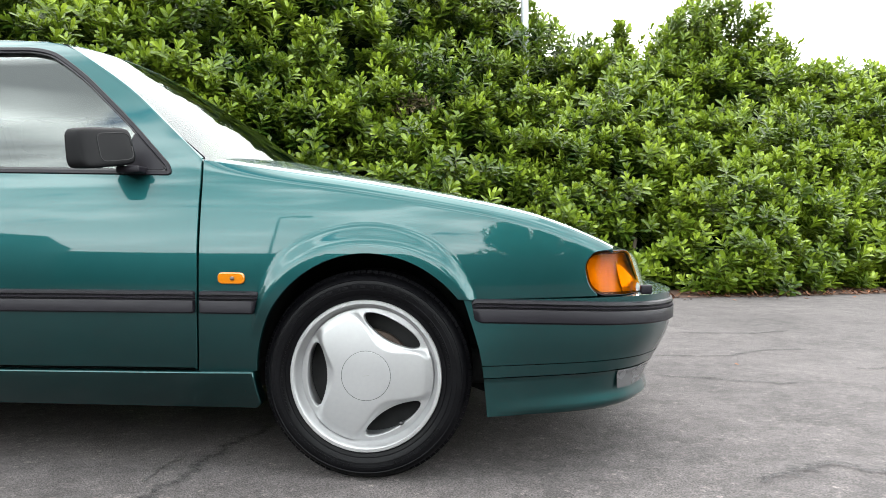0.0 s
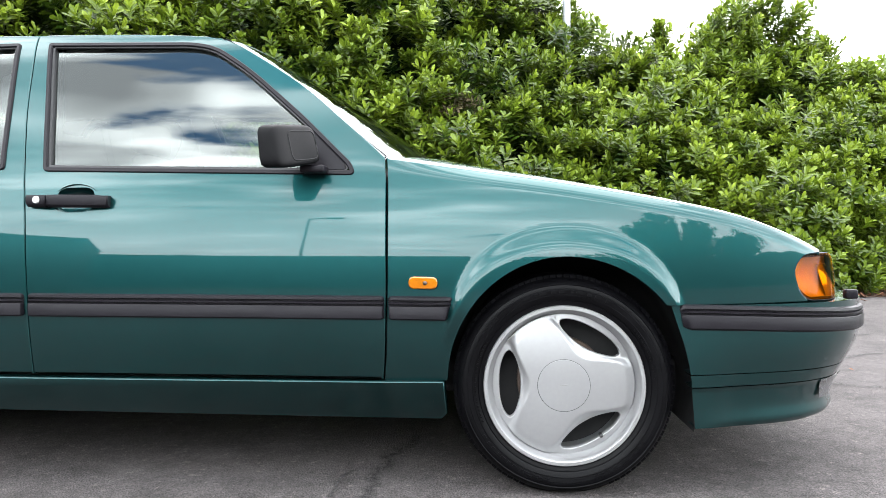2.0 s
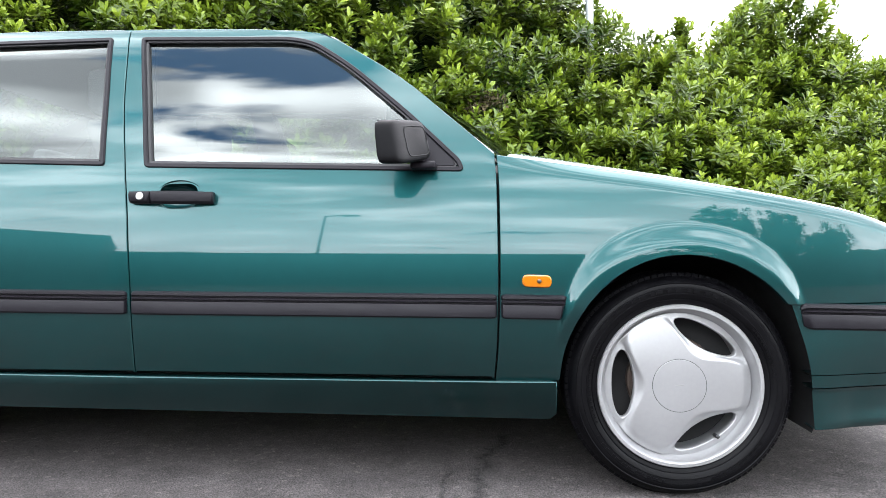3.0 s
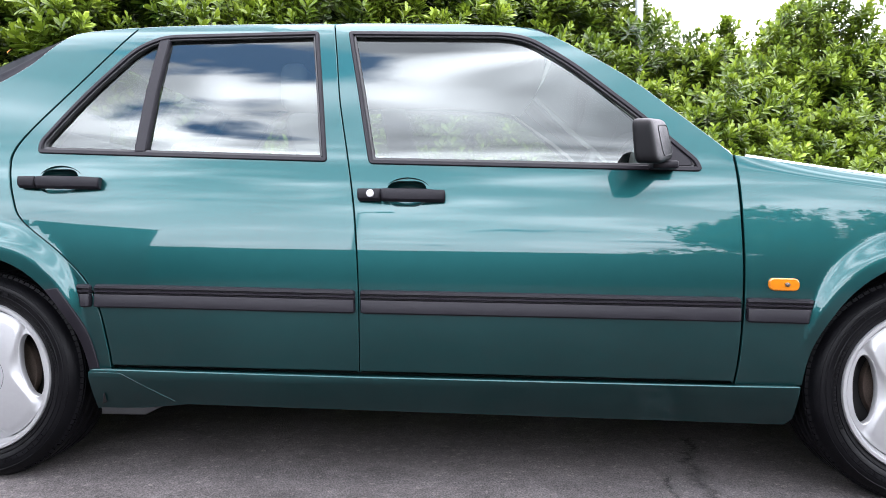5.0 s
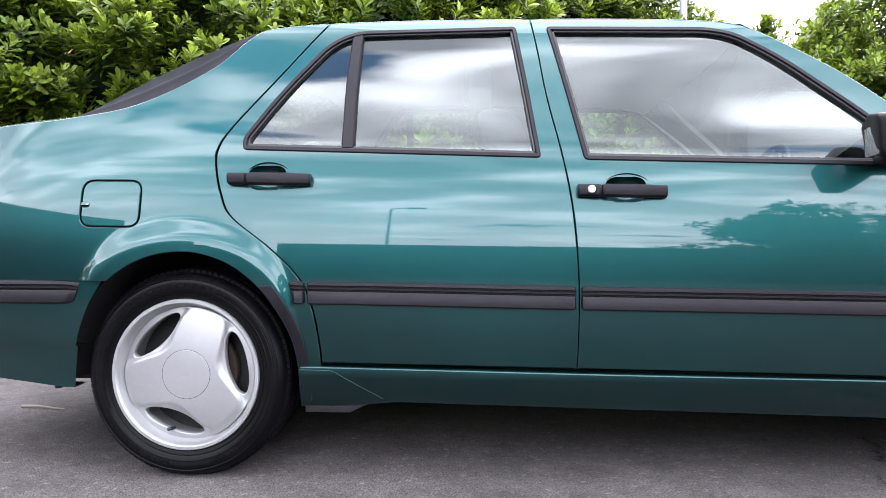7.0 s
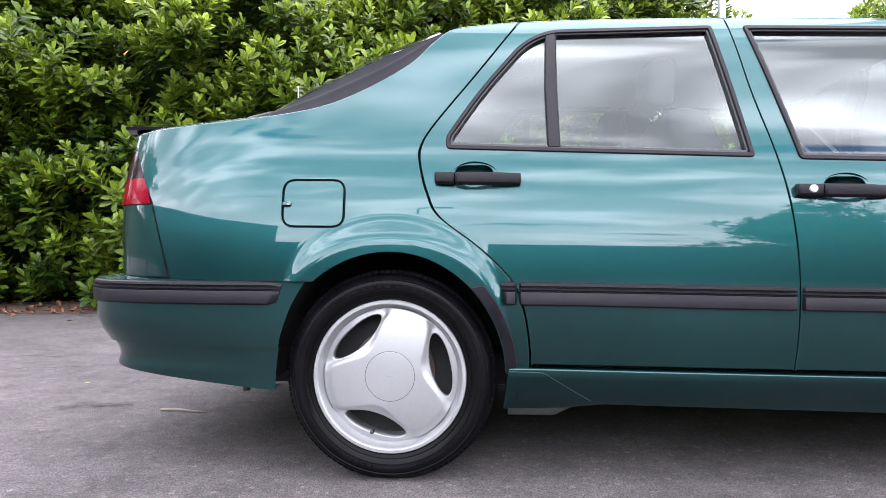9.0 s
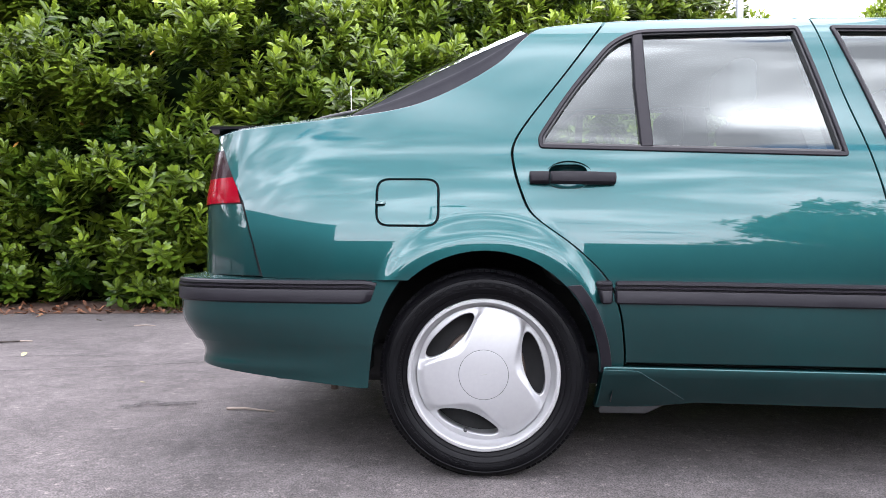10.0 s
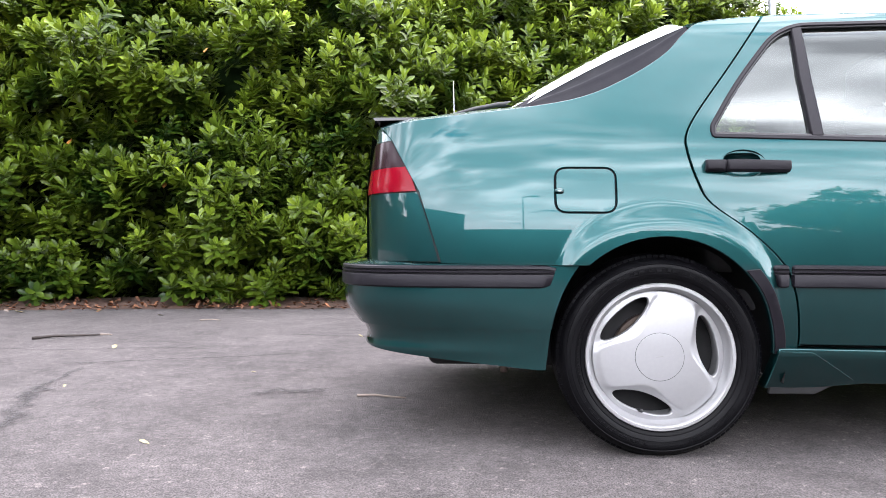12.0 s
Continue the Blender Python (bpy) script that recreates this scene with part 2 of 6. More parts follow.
def spline(pts, n=8):
    """Catmull-Rom points through pts (2D or 3D), ends kept."""
    p = [np.array(q, float) for q in pts]
    p = [2 * p[0] - p[1]] + p + [2 * p[-1] - p[-2]]
    out = []
    for i in range(1, len(p) - 2):
        for k in range(n):
            t = k / n
            out.append(0.5 * (2 * p[i] + (p[i + 1] - p[i - 1]) * t + (2 * p[i - 1] - 5 * p[i] + 4 * p[i + 1] - p[i + 2]) * t * t
                              + (3 * p[i] - p[i - 1] - 3 * p[i + 1] + p[i + 2]) * t**3))
    out.append(p[-2])
    return out


def rounded(pts, n=5):
    """A closed outline with rounded corners: points (x, z) or (x, z, radius)."""
    out = []
    k = len(pts)
    for i, p in enumerate(pts):
        c = np.array(p[:2], float)
        r = p[2] if len(p) > 2 else 0
        if r <= 0:
            out.append(c)
            continue
        a, b = np.array(pts[i - 1][:2], float) - c, np.array(pts[(i + 1) % k][:2], float) - c
        la, lb = np.linalg.norm(a), np.linalg.norm(b)
        cut = min(r, la * 0.49, lb * 0.49)
        a, b = c + a / la * cut, c + b / lb * cut
        for j in range(n + 1):
            t = j / n
            out.append((1 - t)**2 * a + 2 * t * (1 - t) * c + t * t * b)
    return out


def dense(poly, step):
    out = []
    k = len(poly)
    for i in range(k):
        a, b = np.array(poly[i], float), np.array(poly[(i + 1) % k], float)
        n = max(1, int(math.ceil(np.linalg.norm(b - a) / step)))
        for j in range(n):
            q = a + (b - a) * j / n
            if not out or np.linalg.norm(q - out[-1]) > 1e-4:
                out.append(q)
    if np.linalg.norm(out[0] - out[-1]) < 1e-4:
        out.pop()
    return out


def area2(poly):
    p = np.array(poly)
    q = np.roll(p, -1, axis=0)
    return float(np.sum(p[:, 0] * q[:, 1] - q[:, 0] * p[:, 1]))


def inset(poly, d):
    """The outline moved inwards by d (outwards: minus)."""
    p = np.array(poly, float)
    if area2(p) < 0:
        p = p[::-1]
    t1 = p - np.roll(p, 1, axis=0)
    t2 = np.roll(p, -1, axis=0) - p
    t1 /= np.linalg.norm(t1, axis=1)[:, None] + 1e-12
    t2 /= np.linalg.norm(t2, axis=1)[:, None] + 1e-12
    n1, n2 = np.stack([-t1[:, 1], t1[:, 0]], 1), np.stack([-t2[:, 1], t2[:, 0]], 1)
    n = n1 + n2
    n /= np.maximum(np.sum(n * n, axis=1), 0.6)[:, None] / 2
    return [q for q in p + n * d]


def inside(poly, pts):
    p = np.array(poly)
    q = np.roll(p, -1, axis=0)
    x, y = pts[:, 0][:, None], pts[:, 1][:, None]
    c = (p[None, :, 1] > y) != (q[None, :, 1] > y)
    with np.errstate(divide="ignore", invalid="ignore"):
        xi = (q[None, :, 0] - p[None, :, 0]) * (y - p[None, :, 1]) / (q[None, :, 1] - p[None, :, 1]) + p[None, :, 0]
    return (np.sum(c & (x < xi), axis=1) % 2) == 1


from mathutils import geometry as mgeo

MID = 0.88  # the car's middle plane


def panel(name, outer, holes, surf, mat, parent, label="", step=0.025, thick=0.02, off=0.0, side=1, lip=0.002):
    """A shell cut by outlines in (x, z) and laid on the surface y = surf(x, z); its edges turn inwards by thick."""
    loops = [dense(outer, step * 0.7)] + [dense(h, step * 0.6) for h in holes]
    loops = [np.array(lp) if (area2(lp) > 0) == (k == 0) else np.array(lp)[::-1] for k, lp in enumerate(loops)]
    edge = np.concatenate(loops)
    lo, hi = loops[0].min(axis=0), loops[0].max(axis=0)
    gx, gz = np.meshgrid(np.arange(lo[0], hi[0], step), np.arange(lo[1], hi[1], step))
    gp = np.stack([gx.ravel(), gz.ravel()], 1)
    keep = inside(loops[0], gp)
    for h in loops[1:]:
        keep &= ~inside(h, gp)
    gp = gp[keep]
    far = np.array([np.min(np.sum((edge - q) ** 2, axis=1)) > (0.45 * step) ** 2 for q in gp]) if len(gp) else np.zeros(0, bool)
    gp = gp[far] if len(gp) else gp
    allp = np.concatenate([edge, gp]) if len(gp) else edge
    cons, start = [], 0
    for lp in loops:
        n = len(lp)
        cons += [(start + i, start + (i + 1) % n) for i in range(n)]
        start += n
    vo, _, fo, *_ = mgeo.delaunay_2d_cdt([Vector(q) for q in allp], cons, [], 0, 1e-6, False)
    P = np.array([(v.x, v.y) for v in vo])
    F = np.array([f for f in fo if len(f) == 3], int)
    cen = P[F].mean(axis=1)
    ok = inside(loops[0], cen)
    for h in loops[1:]:
        ok &= ~inside(h, cen)
    F = F[ok]
    a, b, c = P[F[:, 0]], P[F[:, 1]], P[F[:, 2]]
    turn = (b[:, 0] - a[:, 0]) * (c[:, 1] - a[:, 1]) - (b[:, 1] - a[:, 1]) * (c[:, 0] - a[:, 0])
    F[turn < 0] = F[turn < 0][:, ::-1]
    e = 4e-3
    Y = surf(P[:, 0], P[:, 1]) + off
    gxn = (surf(P[:, 0] + e, P[:, 1]) - surf(P[:, 0] - e, P[:, 1])) / (2 * e)
    gzn = (surf(P[:, 0], P[:, 1] + e) - surf(P[:, 0], P[:, 1] - e)) / (2 * e)
    N = np.stack([gxn, -np.ones_like(gxn), gzn], 1)
    N /= np.linalg.norm(N, axis=1)[:, None]
    V = np.stack([P[:, 0], Y, P[:, 1]], 1)
    verts, norms, faces = [*V], [*N], [list(f) for f in F]
    # turned edges: a short bevel, then the flange
    for lp in loops:
        n = len(lp)
        t = np.roll(lp, -1, axis=0) - np.roll(lp, 1, axis=0)
        t /= np.linalg.norm(t, axis=1)[:, None] + 1e-12
        outn = np.stack([t[:, 1], -t[:, 0]], 1)
        ys = surf(lp[:, 0], lp[:, 1]) + off
        base = len(verts)
        rings = ((0.0, 0.0, 0.0), (lip, lip, 0.7), (lip, thick, 1.0))
        for o, dpt, w in rings:
            for i in range(n):
                q = lp[i] + outn[i] * o
                verts.append(np.array([q[0], ys[i] + dpt, q[1]]))
                nn = np.array([outn[i][0] * w, -(1 - w) - 1e-3, outn[i][1] * w])
                norms.append(nn / np.linalg.norm(nn))
        for r in range(2):
            for i in range(n):
                j = (i + 1) % n
                faces.append([base + r * n + i, base + (r + 1) * n + i, base + (r + 1) * n + j, base + r * n + j])
    verts, norms = np.array(verts), np.array(norms)
    if side < 0:
        verts[:, 1] = 2 * MID - verts[:, 1]
        norms[:, 1] *= -1
        faces = [f[::-1] for f in faces]
    return link_mesh(name, verts, faces, mat, parent, label, True, norms)


def sheet(name, f, nu, nv, mat, parent, label="", thick=0.0, flip=False):
    """A grid surface f(u, v) -> (x, y, z), with an optional second skin below."""
    bm = bmesh.new()
    g = [[bm.verts.new(f(i / nu, j / nv)) for j in range(nv + 1)] for i in range(nu + 1)]
    for i in range(nu):
        for j in range(nv):
            q = (g[i][j], g[i + 1][j], g[i + 1][j + 1], g[i][j + 1])
            bm.faces.new(q[::-1] if flip else q)
    if thick:                            # a second skin below, joined round the rim
        low = [[bm.verts.new(v.co - Vector((0, 0, thick))) for v in row] for row in g]
        for i in range(nu):
            for j in range(nv):
                q = (low[i][j], low[i + 1][j], low[i + 1][j + 1], low[i][j + 1])
                bm.faces.new(q if flip else q[::-1])
        rim = [(i, 0) for i in range(nu)] + [(nu, j) for j in range(nv)] + [(i, nv) for i in range(nu, 0, -1)] + [(0, j) for j in range(nv, 0, -1)]
        for (a, b2), (c, d) in zip(rim, rim[1:] + rim[:1]):
            bm.faces.new((g[a][b2], g[c][d], low[c][d], low[a][b2]))
        bmesh.ops.recalc_face_normals(bm, faces=bm.faces[:])
        for e2 in bm.edges:
            e2.smooth = e2.calc_face_angle(0) < radians(50)
    return part(name, bm, mat, parent, label)


def sweep(name, path, section, mat, parent, label="", side=1, closed=False, caps=True):
    """A section of (out, up) points carried along a path of (x, y, z); out is square to the path in plan, away from the car."""
    P = np.array(path, float)
    T = np.gradient(P, axis=0)
    n = np.stack([T[:, 1], -T[:, 0]], 1)
    n /= np.linalg.norm(n, axis=1)[:, None] + 1e-12
    verts, faces = [], []
    m = 0
    for k, (p, q) in enumerate(zip(P, n)):
        sec = section(k / (len(P) - 1)) if callable(section) else section
        m = len(sec)
        for o, u in sec:
            verts.append((p[0] + q[0] * o, p[1] + q[1] * o, p[2] + u))
    for k in range(len(P) - 1):
        for i in range(m if closed else m - 1):
            j = (i + 1) % m
            faces.append([k * m + i, (k + 1) * m + i, (k + 1) * m + j, k * m + j])
    if closed and caps:
        faces.append(list(range(m))[::-1])
        faces.append([(len(P) - 1) * m + i for i in range(m)])
    if side < 0:
        verts = [(x, 2 * MID - y, z) for x, y, z in verts]
        faces = [f[::-1] for f in faces]
    bm = bmesh.new()
    vs = [bm.verts.new(v) for v in verts]
    for f in faces:
        bm.faces.new([vs[i] for i in f])
    bmesh.ops.recalc_face_normals(bm, faces=bm.faces[:])
    for ed in bm.edges:
        if len(ed.link_faces) == 2 and ed.calc_face_angle(0) > radians(38):
            ed.smooth = False
    return part(name, bm, mat, parent, label)


def lathe(name, prof, mat, parent, centre, n=72, label="", split=True):
    """A ring turned about the y axis through centre: profile of (radius, y)."""
    bm = bmesh.new()
    rings = []
    for r, y in prof:
        rings.append([bm.verts.new((centre[0] + r * math.cos(2 * math.pi * k / n), centre[1] + y, centre[2] + r * math.sin(2 * math.pi * k / n))) for k in range(n)])
    for a, b in zip(rings, rings[1:]):
        for k in range(n):
            j = (k + 1) % n
            bm.faces.new((a[k], a[j], b[j], b[k]))
    bmesh.ops.recalc_face_normals(bm, faces=bm.faces[:])
    if split:
        for e2 in bm.edges:
            e2.smooth = not (len(e2.link_faces) == 2 and e2.calc_face_angle(0) > radians(40))
    return part(name, bm, mat, parent, label)


def box(name, lo, hi, mat, parent, label="", bevel=0.01, taper=None, seg=3):
    bm = bmesh.new()
    bmesh.ops.create_cube(bm, size=1)
    lo, hi = Vector(lo), Vector(hi)
    for v in bm.verts:
        v.co = Vector([lo[k] + (v.co[k] + 0.5) * (hi[k] - lo[k]) for k in range(3)])
        if taper:
            v.co = Vector(taper(v.co))
    if bevel:
        bmesh.ops.bevel(bm, geom=bm.edges[:], offset=bevel, segments=seg, affect="EDGES", profile=0.5)
    return part(name, bm, mat, parent, label)


def tube(name, pts, r, mat, parent, label="", n=8):
    P = [Vector(p) for p in pts]
    bm = bmesh.new()
    rings = []
    for k, p in enumerate(P):
        t = (P[min(k + 1, len(P) - 1)] - P[max(k - 1, 0)]).normalized()
        a = t.cross(Vector((0.01, 0.02, 1)) if abs(t.z) < 0.95 else Vector((1, 0, 0))).normalized()
        b = t.cross(a)
        rr = r(k / (len(P) - 1)) if callable(r) else r
        rings.append([bm.verts.new(p + (a * math.cos(2 * math.pi * i / n) + b * math.sin(2 * math.pi * i / n)) * rr) for i in range(n)])
    for a, b in zip(rings, rings[1:]):
        for i in range(n):
            bm.faces.new((a[i], a[(i + 1) % n], b[(i + 1) % n], b[i]))
    bm.faces.new(rings[0][::-1])
    bm.faces.new(rings[-1])
    bmesh.ops.recalc_face_normals(bm, faces=bm.faces[:])
    return part(name, bm, mat, parent, label)


# ---- the ground ----
def asphalt_material():
    m = bpy.data.materials.new("worn_asphalt")
    m.use_nodes = True
    nt = m.node_tree
    p = nt.nodes["Principled BSDF"]
    co = nt.nodes.new("ShaderNodeTexCoord")

    def noise_tex(scale, detail, rough=0.6):
        n = nt.nodes.new("ShaderNodeTexNoise")
        n.inputs["Scale"].default_value, n.inputs["Detail"].default_value, n.inputs["Roughness"].default_value = scale, detail, rough
        nt.links.new(co.outputs["Object"], n.inputs["Vector"])
        return n.outputs["Fac"]

    def ramp(sock, a, ca, b, cb):
        r = nt.nodes.new("ShaderNodeValToRGB")
        r.color_ramp.elements[0].position, r.color_ramp.elements[0].color = a, (*ca, 1)
        r.color_ramp.elements[1].position, r.color_ramp.elements[1].color = b, (*cb, 1)
        nt.links.new(sock, r.inputs[0])
        return r.outputs[0]

    def mul(a, b, kind="MULTIPLY", fac=1.0):
        x = nt.nodes.new("ShaderNodeMix")
        x.data_type, x.blend_type = "RGBA", kind
        x.inputs[0].default_value = fac
        nt.links.new(a, x.inputs[6])
        nt.links.new(b, x.inputs[7])
        return x.outputs[2]
    base = ramp(noise_tex(0.9, 7, 0.62), 0.32, (0.055, 0.0495, 0.0495), 0.68, (0.088, 0.079, 0.079))
    speck = mul(ramp(noise_tex(170, 3, 0.8), 0.39, (0.42, 0.42, 0.42), 0.61, (1.68, 1.66, 1.64)), ramp(noise_tex(48, 4, 0.7), 0.36, (0.82, 0.82, 0.82), 0.64, (1.18, 1.18, 1.18)))
    blot = mul(ramp(noise_tex(4.5, 5, 0.7), 0.34, (0.74, 0.74, 0.74), 0.56, (1.06, 1.06, 1.06)), ramp(noise_tex(14, 6, 0.75), 0.36, (0.80, 0.80, 0.80), 0.60, (1.10, 1.10, 1.10)))
    vor = nt.nodes.new("ShaderNodeTexVoronoi")
    vor.inputs["Scale"].default_value = 72
    nt.links.new(co.outputs["Object"], vor.inputs["Vector"])
    stones = mul(ramp(vor.outputs["Color"], 0.78, (1, 1, 1), 0.97, (1.8, 1.75, 1.7)), ramp(vor.outputs["Color"], 0.04, (0.72, 0.72, 0.72), 0.26, (1, 1, 1)))
    col = mul(mul(mul(base, speck), blot), stones)
    nt.links.new(col, p.inputs["Base Color"])
    p.inputs["Roughness"].default_value = 0.82
    p.inputs["Specular IOR Level"].default_value = 0.3
    b = nt.nodes.new("ShaderNodeBump")
    b.inputs["Strength"].default_value, b.inputs["Distance"].default_value = 0.8, 0.008
    nt.links.new(noise_tex(140, 3), b.inputs["Height"])
    nt.links.new(b.outputs[0], p.inputs["Normal"])
    return m


ASPHALT = asphalt_material()


def worn_material():
    """Broken, darker asphalt that frays out towards the edge of its band."""
    m = material("dark_broken_asphalt", (0.02814, 0.0268, 0.02747), 0.88, scale=12, vary=0.35, bump=0.6, bump_scale=150)
    nt = m.node_tree
    at = nt.nodes.new("ShaderNodeAttribute")
    at.attribute_name = "wear"
    co = nt.nodes.new("ShaderNodeTexCoord")
    n = nt.nodes.new("ShaderNodeTexNoise")
    n.inputs["Scale"].default_value, n.inputs["Detail"].default_value, n.inputs["Roughness"].default_value = 34, 9, 0.95
    nt.links.new(co.outputs["Object"], n.inputs["Vector"])
    s = nt.nodes.new("ShaderNodeMath")
    s.operation = "ADD"
    nt.links.new(at.outputs["Fac"], s.inputs[0])
    nt.links.new(n.outputs["Fac"], s.inputs[1])
    r = nt.nodes.new("ShaderNodeMapRange")
    r.inputs[1].default_value, r.inputs[2].default_value, r.inputs[4].default_value = 0.86, 1.02, 0.80
    nt.links.new(s.outputs[0], r.inputs[0])
    nt.links.new(r.outputs[0], nt.nodes["Principled BSDF"].inputs["Alpha"])
    return m


TAR = worn_material()
SOIL = material("leaf_littered_soil", (0.067, 0.03484, 0.02278), 0.95, scale=3, vary=0.4, bump=0.8, bump_scale=60)


def make_ground():
    n = 60
    xs = np.sinh(np.linspace(-6, 6, n)) * 8
    bm = bmesh.new()
    g = [[bm.verts.new((x - 1.5, y + 1.0, 0.0)) for y in xs] for x in xs]
    for i in range(n - 1):
        for j in range(n - 1):
            bm.faces.new((g[i][j], g[i + 1][j], g[i + 1][j + 1], g[i][j + 1]))
    return tagged(part("ground", bm, ASPHALT, None), "worn grey asphalt of a parking yard, patched and stained", "ground", kind="structure")


make_ground()

# ---- the car ----
BASE = Vector((-1.36, MID, 0.0))
car = new("car")
car.location = BASE
tagged(car, "teal green metallic five-door saloon car parked on asphalt", "car")

RAKE = 0.0143
g_side = cubic([(0.10, 0.105), (0.22, 0.062), (0.34, 0.030), (0.45, 0.010), (0.54, 0.003), (0.62, 0.0025), (0.69, 0.0065), (0.76, 0.016),
                (0.84, 0.0315), (0.94, 0.0600), (1.05, 0.1020), (1.20, 0.1630), (1.30, 0.206), (1.36, 0.237), (1.40, 0.270), (1.44, 0.33)])
plan_f = cubic([(-1.2, 0.0), (-0.8, 0.0), (-0.4, 0.0), (0.0, 0.0005), (0.2, 0.004), (0.35, 0.014), (0.5, 0.037), (0.674, 0.082), (0.75, 0.112), (0.82, 0.155), (0.88, 0.215), (0.94, 0.31)])
plan_r = cubic([(-0.8, 0.0), (-0.4, 0.0), (-0.1, 0.0), (0.1, 0.002), (0.25, 0.0105), (0.4, 0.030), (0.5, 0.055), (0.6, 0.100), (0.65, 0.145), (0.7, 0.24), (0.75, 0.48)])
wing_top = cubic([(-0.60, 0.960), (-0.504, 0.946), (-0.31, 0.916), (-0.09, 0.882), (0.08, 0.852), (0.33, 0.803), (0.5, 0.762), (0.62, 0.718), (0.73, 0.667), (0.80, 0.628)])


def smooth01(t):
    t = np.clip(t, 0, 1)
    return t * t * (3 - 2 * t)


def arch_bump(x, z, cx, rout, rin, amount):
    dx, dz = x - cx, z - 0.305
    r = np.hypot(dx, dz)
    up = np.clip(dz / (r + 1e-9), -1, 1)
    width = (rout - rin) * smooth01((up - 0.35) / 0.6) + 0.012
    t = (rin + width - r) / width
    fade = smooth01((up - 0.30) / 0.35)
    return amount * smooth01(t / 0.75) * fade * np.where(r < rin + width, 1, 0)


def side_y(x, z):
    x, z = np.asarray(x, float), np.asarray(z, float)
    zz = z + RAKE * (x + 1.4)
    y = g_side(zz)
    y = y + plan_f(np.maximum(x, -0.8))
    rear = -2.9 - (x - 0.05 * np.maximum(z - 0.83, 0))
    y = y + plan_r(np.maximum(rear, -0.4))
    e = wing_top(np.clip(x, -0.6, 0.8))
    roll = np.clip((z - (e - 0.038)) / 0.038, 0, 1.2) ** 2.2 * 0.015 * smooth01((x + 0.55) / 0.38)
    y = y + roll
    y = y - arch_bump(x, z, 0.0, 0.437, 0.355, 0.017) - arch_bump(x, z, -2.672, 0.462, 0.358, 0.019)
    return y


def arch(cx, top, front, rear, a0, a1, n=30):
    """Wheel opening about the axle, from angle a0 to a1 (degrees, 0 ahead, 90 up)."""
    out = []
    for k in range(n + 1):
        a = radians(a0 + (a1 - a0) * k / n)
        rx = front if math.cos(a) > 0 else rear
        out.append(np.array((cx + rx * math.cos(a), 0.305 + top * math.sin(a))))
    return out


SPOT = [(-0.502, 0.948), (-0.496, 0.866), (-0.494, 0.714), (-0.494, 0.579), (-0.500, 0.41), (-0.508, 0.322)]
B_GAP = [(-1.662, 1.389), (-1.642, 1.273), (-1.619, 1.122), (-1.579, 0.936), (-1.553, 0.780), (-1.539, 0.591), (-1.538, 0.433), (-1.541, 0.336)]
R_GAP = [(-2.294, 1.388), (-2.421, 1.214), (-2.545, 1.050), (-2.587, 0.975), (-2.588, 0.917), (-2.565, 0.832), (-2.529, 0.765), (-2.412, 0.675), (-2.325, 0.586), (-2.289, 0.500), (-2.273, 0.400), (-2.270, 0.342)]
roof_z = hermite([(-2.75, 1.30), (-2.52, 1.366), (-2.30, 1.389), (-2.0, 1.395), (-1.66, 1.392), (-1.35, 1.384), (-1.10, 1.367), (-0.99, 1.338)])


def shift(pts, dx, dz=0.0):
    return [np.array((p[0] + dx, p[1] + dz)) for p in pts]


def slant_ends(ob, x_near, rate, zc, sign, reach=0.05):
    """Cuts the strip's ends on the skew: the top runs on further than the foot."""
    for v in ob.data.vertices:
        d = abs(v.co.x - x_near)
        if d < reach:
            v.co.x += sign * rate * (v.co.z - zc) * (1 - d / reach)
    return ob


GAP = 0.0032
FRONT_WINDOW = rounded([(-0.588, 0.902, 0.02), (-0.600, 0.935, 0.015), (-0.749, 1.082, 0.05), (-0.934, 1.247, 0.10), (-1.055, 1.328, 0.06), (-1.130, 1.346, 0.05), (-1.613, 1.360, 0.012), (-1.566, 1.157, 0.05), (-1.517, 0.929, 0.012)])
REAR_WINDOW = rounded([(-1.641, 0.936, 0.012), (-1.675, 1.159, 0.05), (-1.709, 1.362, 0.012), (-2.205, 1.357, 0.05), (-2.285, 1.317, 0.05), (-2.418, 1.155, 0.1), (-2.516, 1.003, 0.02), (-2.512, 0.968, 0.012)])


def SILL_Y(x, z):
    """The sill rolls under: nearly upright at its top, turned to the ground at its foot."""
    d = np.clip(0.318 - np.asarray(z, float), 0, 1)
    return side_y(x, 0.318) * 0.55 - 0.004 + 0.46 * d + 1.4 * d * d


